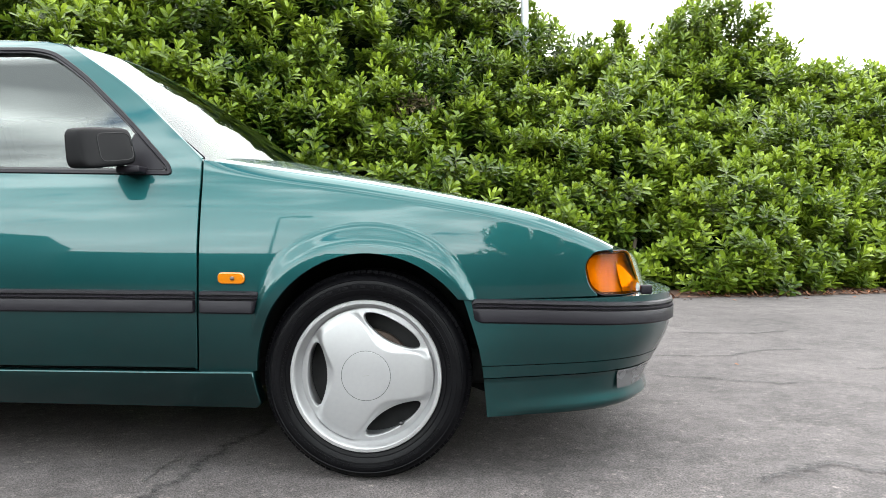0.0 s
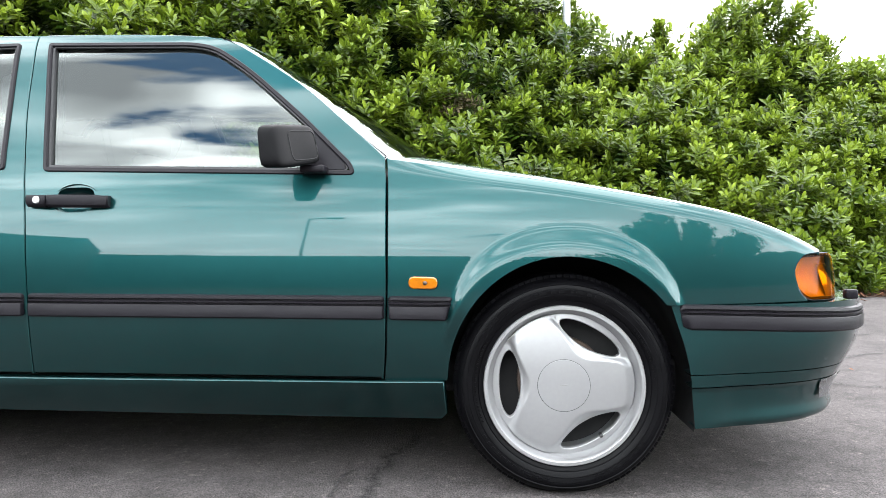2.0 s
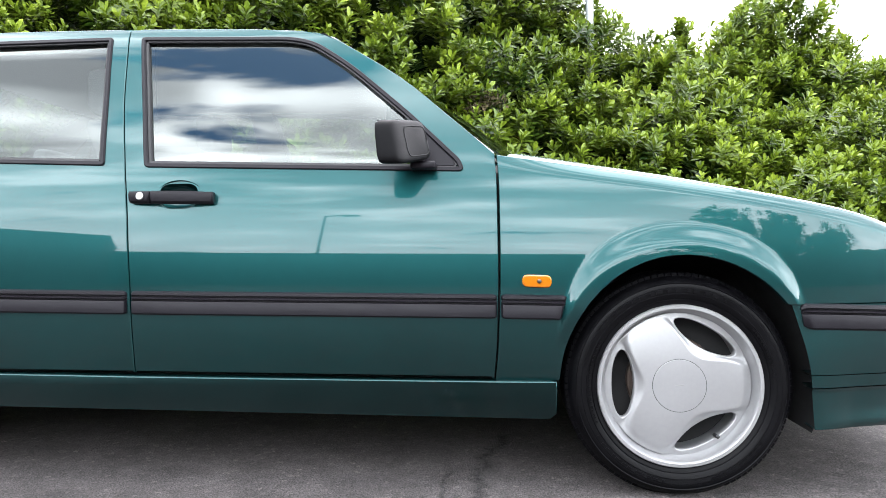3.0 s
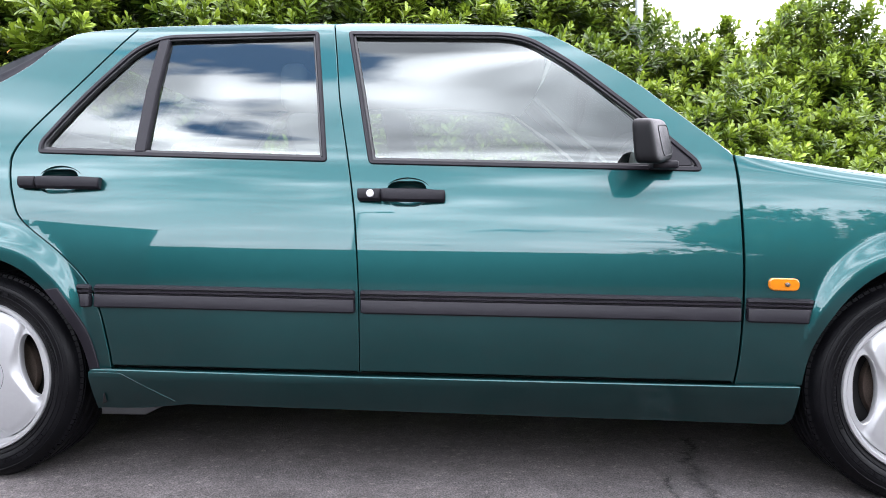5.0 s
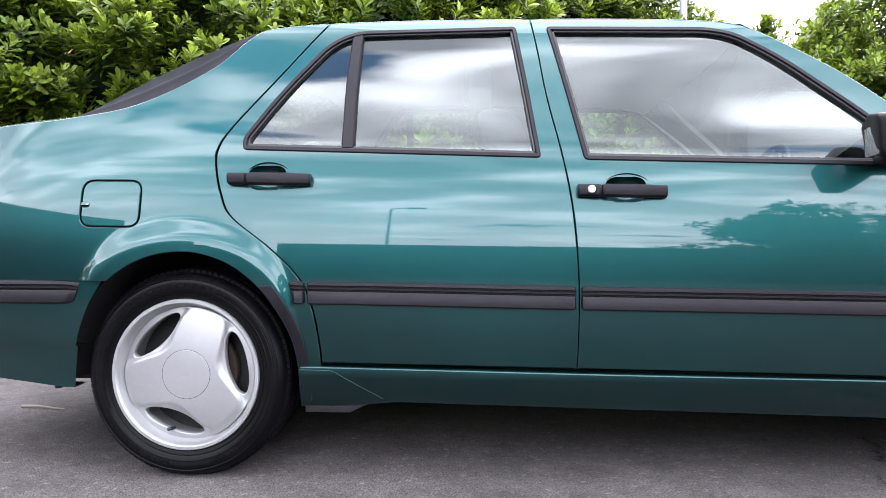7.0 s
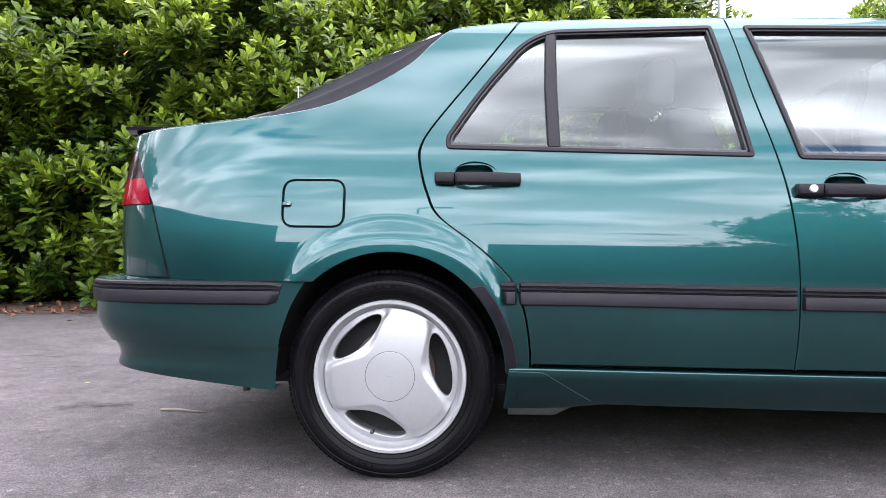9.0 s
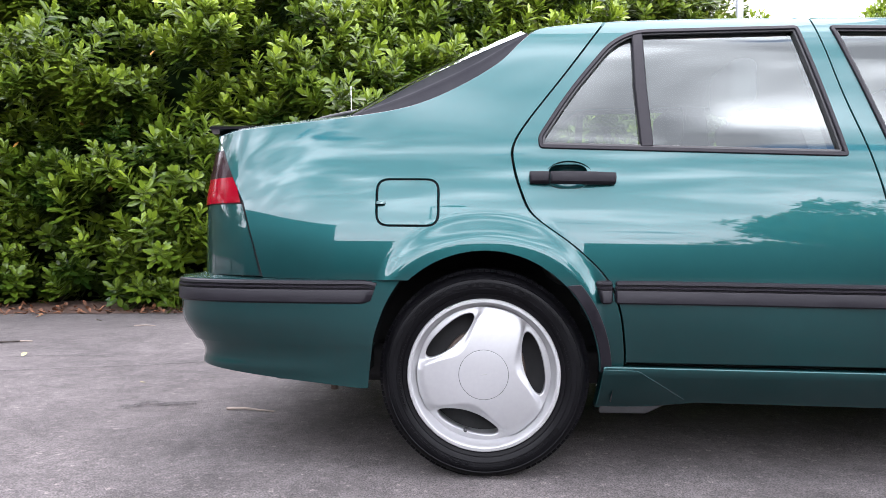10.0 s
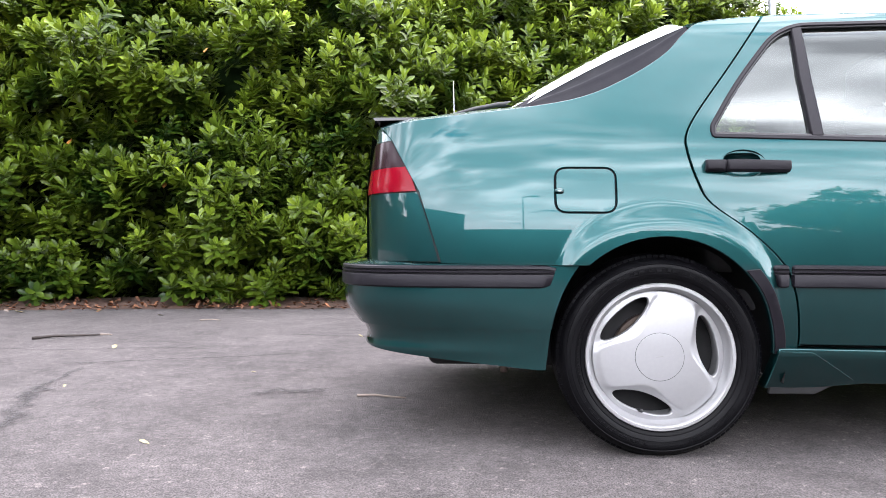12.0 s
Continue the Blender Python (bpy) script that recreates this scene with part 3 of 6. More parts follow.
def body_side(s):
    """The panels of one flank: s = 1 the side with the driver's wheel, -1 the other."""
    top = [np.array((x, float(wing_top(x)))) for x in np.linspace(-0.495, 0.715, 40)]
    wing = (shift(spline(SPOT[::-1], 5), 0.0058)
            + top + rounded([(0.722, 0.668), (0.662, 0.662, 0.02), (0.630, 0.622, 0.03), (0.645, 0.560, 0.03), (0.672, 0.533)])
            + [np.array((0.30, 0.529))] + arch(0, 0.359, 0.345, 0.330, 39, 177, 40) + [np.array((-0.331, 0.3195)), np.array((-0.503, 0.3195))])
    fender = panel("front_fender", wing, [], side_y, PAINT, car, step=0.0078, side=s)
    ind = rounded([(-0.427, 0.608, 0.012), (-0.355, 0.606, 0.012), (-0.355, 0.580, 0.012), (-0.427, 0.582, 0.012)])
    panel("side_indicator", ind, [], side_y, AMBER, fender, "amber side repeater lens", 0.01, 0.012, -0.009, s, 0.004)
    tube("bulb", [(-0.385, s * (-0.012) + (0 if s > 0 else 2 * MID), 0.594), (-0.385, s * (-0.004) + (0 if s > 0 else 2 * MID), 0.594)], 0.006, STEEL, fender)

    a_edge = [(-1.10, 1.368), (-1.05, 1.356), (-0.985, 1.330), (-0.783, 1.196), (-0.64, 1.072), (-0.506, 0.951)]
    fd = (shift(spline(SPOT, 5), -GAP) + [np.array((-0.515, 0.330)), np.array((-1.534, 0.341))] + shift(spline(B_GAP[::-1], 5), GAP)
          + [np.array((x, float(roof_z(x)))) for x in np.linspace(-1.62, -1.13, 12)] + spline(a_edge, 4)[:-1])
    door_f = panel("front_door", fd, [FRONT_WINDOW, HANDLE_F], side_y, PAINT, car, step=0.022, side=s)
    rd = (shift(spline(B_GAP, 5), -GAP) + [np.array((-1.548, 0.341)), np.array((-2.268, 0.348))] + shift(spline(R_GAP[::-1], 5), GAP)
          + [np.array((x, float(roof_z(x)))) for x in np.linspace(-2.26, -1.70, 12)])
    door_r = panel("rear_door", rd, [REAR_WINDOW, HANDLE_R], side_y, PAINT, car, step=0.022, side=s)

    qtop = [(-2.302, 1.389), (-2.40, 1.381), (-2.50, 1.366), (-2.555, 1.325), (-2.63, 1.247), (-2.758, 1.165), (-2.90, 1.104), (-3.077, 1.073), (-3.256, 1.056), (-3.394, 1.047), (-3.545, 1.036)]
    qp = (spline(qtop, 5) + rounded([(-3.545, 1.036), (-3.503, 0.985), (-3.405, 0.812), (-3.338, 0.607), (-3.333, 0.588)])
          + [np.array((-2.99, 0.582))] + arch(-2.672, 0.363, 0.332, 0.342, 130, 3, 40)
          + [np.array((-2.341, 0.318)), np.array((-2.277, 0.336))] + shift(spline(R_GAP[::-1], 5), -0.0062))
    quarter = panel("rear_quarter_panel", qp, [FUEL] if s > 0 else [], side_y, PAINT, car, step=0.0085, side=s)
    if s > 0:
        fuel = panel("fuel_flap", inset(FUEL, 0.0085), [], side_y, PAINT, quarter, step=0.015, side=s)
        panel("rubber_gasket", inset(FUEL, -0.002), [], side_y, MATT, quarter, step=0.02, off=0.009, side=s, thick=0.01)
        box("finger_notch", (-2.993, 0.016, 0.791), (-2.958, 0.048, 0.815), PAINT, fuel, bevel=0.012)
    # rubber lip on the front edge of the rear arch
    lipo = [q for q in arch(-2.672, 0.363, 0.336, 0.342, 46, 2, 16)]
    lipi = [q for q in arch(-2.672, 0.395, 0.362, 0.342, 2, 42, 16)]
    panel("arch_rubber", lipo + lipi, [], side_y, TRIM, quarter, "black rubber wheel arch edging", 0.015, 0.02, -0.006, s)

    # windows
    for door, hole, name in ((door_f, FRONT_WINDOW, "front"), (door_r, REAR_WINDOW, "rear")):
        inner = inset(dense(hole, 0.02), 0.0165)
        mid = inset(dense(hole, 0.02), 0.009)
        panel("window_seal", inset(dense(hole, 0.02), 0.0015), [mid], side_y, TRIM, door, "matt black window seal", 0.02, 0.02, -0.006, s, 0.003)
        panel("window_channel", inset(dense(hole, 0.02), 0.0092), [inner], side_y, RUBBER, door, "black rubber glass run", 0.02, 0.02, 0.001, s, 0.002)
        pane = panel("window_pane", inset(dense(hole, 0.02), 0.014), [], side_y, GLASS, door, "dark tinted side window glass", 0.03, 0.0005, 0.014, s, 0.0)
        pane.visible_shadow = False
    bar = [np.array((-2.212, 1.345)), np.array((-2.186, 1.345)), np.array((-2.190, 1.16)), np.array((-2.187, 0.972)), np.array((-2.216, 0.972)), np.array((-2.219, 1.16))]
    panel("quarter_light_bar", bar, [], side_y, TRIM, door_r, "black window divider", 0.02, 0.02, -0.003, s, 0.004)
    for door, cx, cz, lock in ((door_f, -1.420, 0.837, True), (door_r, -2.422, 0.877, False)):
        door_handle(door, cx, cz, lock, s)
    # sill
    sill = [np.array((-2.329, 0.331)), np.array((-2.345, 0.206)), np.array((-2.25, 0.206)), np.array((-2.06, 0.228)), np.array((-1.3, 0.215)), np.array((-0.352, 0.199)), np.array((-0.336, 0.216)),
            np.array((-0.340, 0.3135)), np.array((-0.50, 0.3135)), np.array((-1.54, 0.322)), np.array((-2.272, 0.331))]
    panel("sill", sill, [], SILL_Y, PAINT, car, step=0.02, thick=0.05, side=s, lip=0.004)
    cover = rounded([(-2.334, 0.326, 0.004), (-2.236, 0.324, 0.01), (-2.095, 0.2335, 0.006), (-2.25, 0.2075, 0.004), (-2.343, 0.2075, 0.004)])
    panel("sill_end_cover", cover, [], lambda x, z: SILL_Y(x, z) - 0.0008, PAINT, car, "scuffed painted cover at the end of the sill", 0.02, 0.01, 0.0, s, 0.0008)
    # the mouldings along the doors and wings
    strip = [(-0.004, -0.033), (0.010, -0.033), (0.014, -0.029), (0.014, 0.003), (0.013, 0.0045), (0.004, 0.006), (0.004, 0.0095), (0.013, 0.011), (0.013, 0.0155), (0.004, 0.017), (0.004, 0.0205), (0.012, 0.022), (0.011, 0.029), (0.004, 0.033), (-0.004, 0.033)]
    mz = hermite([(-3.0, 0.552), (-2.31, 0.5495), (-1.54, 0.539), (-0.49, 0.5255), (-0.30, 0.522)])
    for holder, x0, x1 in ((quarter, -2.352, -2.312), (door_r, -2.304, -1.547), (door_f, -1.533, -0.500), (fender, -0.488, -0.318)):
        xs = [x0, x0 + 0.004, *np.linspace(x0 + 0.012, x1 - 0.012, 12), x1 - 0.004, x1]
        pth = [(x, float(side_y(x, mz(x))), float(mz(x))) for x in xs]
        n = len(xs)

        def sec(u, n=n):
            k = round(u * (n - 1))
            f = 0.25 if k in (0, n - 1) else 0.8 if k in (1, n - 2) else 1.0
            h = 0.82 if k in (0, n - 1) else 0.95 if k in (1, n - 2) else 1.0
            return [(o * f if o > 0 else o, v * h) for o, v in strip]
        mo = sweep("moulding", pth, sec, TRIM, holder, "ribbed charcoal plastic side moulding", s, True)
        if holder is fender:
            slant_ends(mo, x1, 0.28, 0.522, 1, 0.016)
        if holder is quarter:
            slant_ends(mo, x0, 0.3, 0.55, -1, 0.014)
    return fender, door_f, door_r, quarter


def handle_hole(cx, cz):
    return rounded([(cx - 0.066, cz - 0.012, 0.01), (cx - 0.038, cz - 0.034, 0.02), (cx + 0.034, cz - 0.034, 0.02), (cx + 0.062, cz - 0.012, 0.01), (cx + 0.050, cz + 0.030, 0.015), (cx + 0.032, cz + 0.040, 0.02), (cx - 0.036, cz + 0.040, 0.02), (cx - 0.056, cz + 0.030, 0.015)])


HANDLE_F = handle_hole(-1.404, 0.837)
HANDLE_R = handle_hole(-2.430, 0.877)
FUEL = rounded([(-2.992, 0.880, 0.04), (-2.803, 0.878, 0.04), (-2.803, 0.733, 0.04), (-2.992, 0.735, 0.04)])


def door_handle(door, cx, cz, lock, s):
    """A pull bar on a plinth over a dished recess."""
    def at(y):
        return y if s > 0 else 2 * MID - y
    hx = cx + 0.016 if lock else cx - 0.008
    y0 = float(side_y(hx, cz))

    def dish(u, v):
        a, r = 2 * math.pi * u, v
        q = (hx + 0.070 * r * math.cos(a), cz + 0.003 + 0.047 * r * math.sin(a))
        return (q[0], at(y0 + 0.006 + 0.034 * (1 - r ** 3)), q[1])
    sheet("handle_recess", dish, 28, 6, PAINT, door, "painted finger recess behind the handle")
    # the pull bar and, past a seam, the fixed end block
    x0, x1 = cx - 0.121, cx + 0.121
    seam = 0.275 if lock else 0.24

    def piece(name, ua, ub, label, holder):
        path, secs = [], []
        us = [ua, ua + 0.012, *np.linspace(ua + 0.03, ub - 0.03, 10), ub - 0.012, ub]
        for k, u in enumerate(us):
            x = x0 + (x1 - x0) * u
            bow = 0.012 * math.sin(math.pi * u)
            path.append((x, float(side_y(x, cz)) - 0.008 - bow, cz - 0.005 * (u - 0.5)))
            end = 0.86 if k in (0, len(us) - 1) else 1.0
            lowr = -0.019 - 0.001 * smooth01((u - 0.25) / 0.15) * smooth01((0.85 - u) / 0.15)
            deep = -0.026 if u < 0.3 or u > 0.86 else -0.006
            secs.append([(deep, lowr * end), (0.006, lowr * end), (0.014 * end, lowr * 0.62 * end), (0.016 * end, 0.006 * end), (0.013 * end, 0.015 * end), (deep, 0.018 * end)])
        return sweep(name, path, lambda u: secs[round(u * (len(us) - 1))], TRIM, holder, label, s, True)
    h = piece("door_handle", seam, 1.0, "matt black pull handle", door)
    piece("handle_end_block", 0.0, seam - 0.010, "", door)
    if lock:
        yk = float(side_y(x0 + 0.04, cz)) - 0.031
        lathe("key_lock", [(0.0002, -0.003), (0.009, -0.003), (0.011, 0.0), (0.011, 0.012)], LOCK, h, (x0 + 0.036, at(yk), cz + 0.003), 20, "chrome key lock")
    return h


flanks = [body_side(1), body_side(-1)]

# the shell behind the panel gaps
for s in (1, -1):
    lower = [np.array((-0.46, 0.33)), np.array((-0.46, 0.90)), np.array((-0.60, 0.888)), np.array((-1.56, 0.915)), np.array((-1.60, 0.92)), np.array((-2.50, 0.945)), np.array((-2.66, 0.945)), np.array((-2.62, 0.80)), np.array((-2.42, 0.72)), np.array((-2.26, 0.55)), np.array((-2.25, 0.33))]
    panel("inner_shell", lower, [], side_y, DARK, car, step=0.06, off=0.045, side=s)
    pillar = [np.array((-1.50, 0.90)), np.array((-1.655, 0.90)), np.array((-1.715, 1.375)), np.array((-1.605, 1.375))]
    panel("b_pillar", pillar, [], side_y, DARK, car, step=0.05, off=0.045, side=s)
    cpil = [np.array((-2.20, 1.372)), np.array((-2.27, 1.330)), np.array((-2.42, 1.145)), np.array((-2.50, 0.99)), np.array((-2.49, 0.94)), np.array((-2.66, 0.94)), np.array((-2.70, 1.05)), np.array((-2.48, 1.345)), np.array((-2.35, 1.376))]
    panel("c_pillar", cpil, [], side_y, DARK, car, step=0.05, off=0.045, side=s)


def edge_pt(x, z):
    return float(side_y(x, z))


# bonnet, cowl, windscreen, roof, hatch
def roof_cross(x, w):
    return float(roof_z(x)) + 0.010 * float(smooth01((1 - abs(w)) / 0.12)) + 0.026 * (1 - abs(w) ** 2.4)


def bonnet_f(u, v):
    w = 2 * v - 1                       # across the car
    xe = -0.47 + (0.725 + 0.47) * u     # along the wing's edge
    ze = float(wing_top(xe))
    ye = edge_pt(xe, ze) + 0.004
    y = ye + (2 * MID - 2 * ye) * v
    k = 1 - abs(w) ** 2.2
    x = xe + k * 0.20 * (1 - u) * (1 - u) + (1 - abs(w) ** 1.1) * 0.20 * u ** 4
    z = ze + 0.008 * smooth01((1 - abs(w)) / 0.022) + 0.004 * smooth01((1 - abs(w)) / 0.10) + 0.035 * k * (1 - 0.45 * u) - 0.05 * k * u ** 5
    return (x, y, z)


sheet("bonnet", bonnet_f, 34, 120, PAINT, car, "teal painted bonnet", 0.012, True)


def screen_f(u, v):
    w = 2 * v - 1
    k = 1 - abs(w) ** 1.9
    xb, zb, yb = -0.505 + 0.17 * k, 0.950 + 0.010 * k, 0.088
    xt, zt, yt = -1.031 + 0.06 * (1 - abs(w) ** 2.4), roof_cross(-1.03, w), edge_pt(-1.03, float(roof_z(-1.03)))
    x, z, ye = xb + (xt - xb) * u, zb + (zt - zb) * u, yb + (yt - yb) * u
    belly = (0.006 + 0.008 * k) * math.sin(math.pi * u)
    return (x + belly * 0.6, ye + (2 * MID - 2 * ye) * v, z + belly * 0.8)


sheet("windscreen", screen_f, 14, 24, SCREEN, car, "tinted curved windscreen glass", 0.0, True).visible_shadow = False
for s in (1, -1):
    def pil(u, v, s=s):
        p = spline([(-1.12, 1.371), (-1.05, 1.356), (-0.985, 1.330), (-0.783, 1.196), (-0.64, 1.072), (-0.506, 0.951)], 6)
        q = p[min(int(u * (len(p) - 1) + 0.5), len(p) - 1)]
        y = edge_pt(q[0], q[1]) + 0.002
        e = screen_f(min(max((q[1] - 0.950) / 0.402, 0), 1), 0.002)
        a, b = Vector((q[0], y, q[1])), Vector((e[0], e[1], e[2]))
        r = a.lerp(b, v) + Vector((0.25, -0.1, 0.35)) * (0.011 * math.sin(math.pi * v))
        return (r.x, r.y if s > 0 else 2 * MID - r.y, r.z)
    sheet("a_pillar", pil, 24, 6, PAINT, car, flip=s < 0)

    def screen_trim(u, v, s=s):
        p = Vector(pil(u, 0.86 + 0.15 * v)) + Vector((0.25, -0.15 * s, 0.35)) * (0.004 + 0.012 * math.sin(math.pi * v))
        return (p.x, p.y, p.z)
    sheet("windscreen_trim", screen_trim, 24, 4, MATT, car, "grey rubber windscreen trim", flip=s < 0)

    def trim_in(u, v, s=s):
        p = Vector(pil(0.04 + 0.92 * u, 0.1 + 0.8 * v))
        return (p.x - 0.045, p.y + s * 0.045, p.z - 0.030)
    sheet("pillar_trim", trim_in, 24, 4, BEIGE, car, "pale grey inner pillar trim")


def roof_f(u, v):
    x0 = -1.03 + (-2.50 + 1.03) * u
    w = 2 * v - 1
    k = 1 - abs(w) ** 2.4
    ze = float(roof_z(x0))
    ye = edge_pt(x0, ze) - 0.001
    x = x0 + 0.06 * k * (1 - u) ** 3 - 0.08 * k * u ** 3
    return (x, ye + (2 * MID - 2 * ye) * v, roof_cross(x0, w))


sheet("roof", roof_f, 36, 36, PAINT, car, "teal painted roof", 0.012)
sheet("headliner", lambda u, v: (lambda p: (p[0], p[1] + (0.03 if v < 0.5 else -0.03), p[2] - 0.035))(roof_f(u, v)), 12, 12, BEIGE, car, "pale cloth headliner")


def hatch_glass_f(u, v):
    w = 2 * v - 1
    k = 1 - abs(w) ** 2.2
    x = -2.545 + (-3.10 + 2.545) * u - 0.05 * k
    z = 1.362 + (1.078 - 1.362) * u + 0.086 * (1 - abs(w) ** 3.5) + 0.012 * math.sin(math.pi * u)
    ye = 0.255 + (0.165 - 0.255) * u
    return (x, ye + (2 * MID - 2 * ye) * v, z)


sheet("rear_window", hatch_glass_f, 12, 20, GLASS, car, "tinted sloping rear window glass").visible_shadow = False
hatch_edge = spline([(-2.53, 1.352), (-2.60, 1.290), (-2.70, 1.212), (-2.80, 1.157), (-2.92, 1.107), (-3.06, 1.080), (-3.12, 1.072)], 6)
for s in (1, -1):
    def gtrim(u, v, s=s):
        q = hatch_edge[round(u * (len(hatch_edge) - 1))]
        a = Vector((q[0], edge_pt(q[0], q[1] - 0.022) + 0.007, q[1] - 0.022))
        b = Vector(hatch_glass_f(min(max((-2.545 - q[0]) / 0.555, 0), 1), 0.03))
        r = a.lerp(b, v)
        r.z += 0.006 * math.sin(math.pi * v) + 0.007 * math.exp(-((v - 0.42) / 0.07) ** 2)      # a raised bead along its middle
        return (r.x, r.y if s > 0 else 2 * MID - r.y, r.z)
    sheet("rear_window_trim", gtrim, len(hatch_edge) - 1, 22, MATT, car, "dark grey trim along the rear window", 0.0, s > 0)


def deck_f(u, v):
    w = 2 * v - 1
    k = 1 - abs(w) ** 2.6
    xe = -3.05 - 0.50 * u
    ze = 1.076 - 0.040 * u
    ye = edge_pt(xe, ze) + 0.003
    return (xe - 0.08 * k * u - 0.05 * k * (1 - u), ye + (2 * MID - 2 * ye) * v, ze + 0.016 * smooth01((1 - abs(w)) / 0.08) + 0.012 * k)


sheet("tailgate", deck_f, 14, 36, PAINT, car, "teal painted tailgate deck", 0.01)

# bumpers
F_PLAN = [(0.300, 0.010), (0.36, 0.014), (0.45, 0.026), (0.60, 0.057), (0.72, 0.099), (0.82, 0.165), (0.89, 0.245), (0.948, 0.35), (0.988, 0.50), (1.012, 0.68), (1.022, MID)]
R_PLAN = [(-2.995, 0.008), (-3.10, 0.009), (-3.25, 0.018), (-3.40, 0.038), (-3.53, 0.076), (-3.615, 0.136), (-3.665, 0.225), (-3.695, 0.34), (-3.715, 0.50), (-3.728, 0.68), (-3.733, MID)]


def whole(plan):
    h = spline(plan, 6)
    return [tuple(p) for p in h] + [(p[0], 2 * MID - p[1]) for p in h[-2::-1]]


f_start = hermite([(0.15, 0.350), (0.20, 0.347), (0.335, 0.335), (0.40, 0.322), (0.48, 0.298), (0.53, 0.282)])
r_start = hermite([(0.25, 3.016), (0.267, 3.015), (0.40, 2.998), (0.49, 2.970), (0.54, 2.945), (0.585, 2.915)])


def follow_arch(ob, front):
    """Pulls a bumper's ends to the curve of the wheel opening."""
    for v in ob.data.vertices:
        x = v.co.x if front else -v.co.x
        a, b = (0.300, 0.46) if front else (2.995, 3.15)
        e = float((f_start if front else r_start)(v.co.z))
        if x < b:
            x = e + (x - a) * (b - e) / (b - a)
            v.co.x = x if front else -x
    return ob


FP, RP = whole(F_PLAN), whole(R_PLAN)[::-1]


def around(u):
    """0 at the wheel arches, 1 across the car's end."""
    return float(smooth01((0.5 - abs(u - 0.5)) / 0.36))


def front_sec(z0, z1, n):
    def f(u):
        w = around(u)
        out = []
        for k in range(n + 1):
            z = z0 + (z1 - z0) * k / n
            tuck = 0.010 * smooth01((0.42 - z) / 0.2) + w * (0.078 * smooth01((0.45 - z) / 0.24) + 0.03 * smooth01((0.203 - z) / 0.018))
            lipz = w * 0.012 * math.exp(-((z - 0.205) / 0.024) ** 2)
            out.append((-tuck + lipz - (0.004 if z < 0.297 else 0), z - 0.03 * w * max(0, (0.22 - z) / 0.03) * 0.3))
        return [(out[0][0] - 0.06, out[0][1] + 0.004)] + out + [(out[-1][0] - 0.05, out[-1][1])]
    return f


bump_f = follow_arch(sweep("front_bumper", [(x, y, 0) for x, y in FP], front_sec(0.3385, 0.527, 14), PAINT, car, "teal painted front bumper"), True)
follow_arch(sweep("bumper_lower_band", [(x, y, 0) for x, y in FP], front_sec(0.3035, 0.3360, 5), PAINT, bump_f), True)
follow_arch(sweep("air_dam", [(x, y, 0) for x, y in FP], front_sec(0.190, 0.3005, 14), PAINT, bump_f, "painted chin spoiler"), True)
strip_sec = [(-0.03, -0.034), (0.004, -0.034), (0.010, -0.029), (0.011, 0.005), (0.010, 0.0065), (0.002, 0.008), (0.002, 0.0115), (0.010, 0.013), (0.010, 0.0175), (0.001, 0.019), (0.001, 0.0225), (0.009, 0.024), (0.007, 0.031), (0.000, 0.035), (-0.03, 0.035)]
fz = hermite([(-0.2, 0.502), (0.30, 0.496), (0.95, 0.470), (1.2, 0.466)])


def end_taper(u, sec, tip):
    k = min(1.0, min(u, 1 - u) / tip)
    return [(o if o < 0 else o * (0.3 + 0.7 * k), v * (0.75 + 0.25 * k)) for o, v in sec]


slant_ends(sweep("bumper_strip", [(x, y, float(fz(x))) for x, y in FP[1:-1]], lambda u: end_taper(u, strip_sec, 0.012), TRIM, bump_f, "ribbed charcoal rubber bumper strip", 1, True), 0.33, 0.30, 0.495, -1)


def rear_bottom(x):
    return 0.262 + 0.05 * min(max((-3.03 - x) / 0.62, 0), 1)


def rear_sec(lo, hi, n):
    def f(u):
        w = around(u)
        x = RP[min(int(round(u * (len(RP) - 1))), len(RP) - 1)][0]
        zb = rear_bottom(x) if lo is None else lo
        out = []
        for k in range(n + 1):
            z = zb + (hi - zb) * k / n
            tuck = 0.012 * smooth01((0.45 - z) / 0.2) + (0.010 if z < 0.3868 else 0) + w * 0.062 * smooth01((0.47 - z) / 0.13)
            lipz = w * 0.010 * math.exp(-((z - 0.312) / 0.018) ** 2)
            out.append((-tuck + lipz, z))
        return [(out[0][0] - 0.06, out[0][1] + 0.004)] + out + [(out[-1][0] - 0.05, out[-1][1])]
    return f


bump_r = follow_arch(sweep("rear_bumper", [(x, y, 0) for x, y in RP], rear_sec(0.3872, 0.583, 14), PAINT, car, "teal painted rear bumper"), False)
follow_arch(sweep("rear_valance", [(x, y, 0) for x, y in RP], rear_sec(None, 0.3865, 12), PAINT, bump_r, "painted rear valance"), False)
slant_ends(sweep("bumper_strip", [(x, y, 0.546) for x, y in RP], lambda u: end_taper(u, strip_sec, 0.012), TRIM, bump_r, "ribbed charcoal rubber bumper strip", 1, True), -2.995, 0.35, 0.546, 1)
sheet("bumper_shelf", lambda u, v: (lambda p: (p[0] * (1 - v) + (p[0] + 0.09 * around(u)) * v, p[1] + (0.06 * v * (1 if p[1] < MID else -1)), 0.583 + 0.012 * v))(RP[round(u * (len(RP) - 1))]), len(RP) - 1, 2, PAINT, bump_r, flip=False)
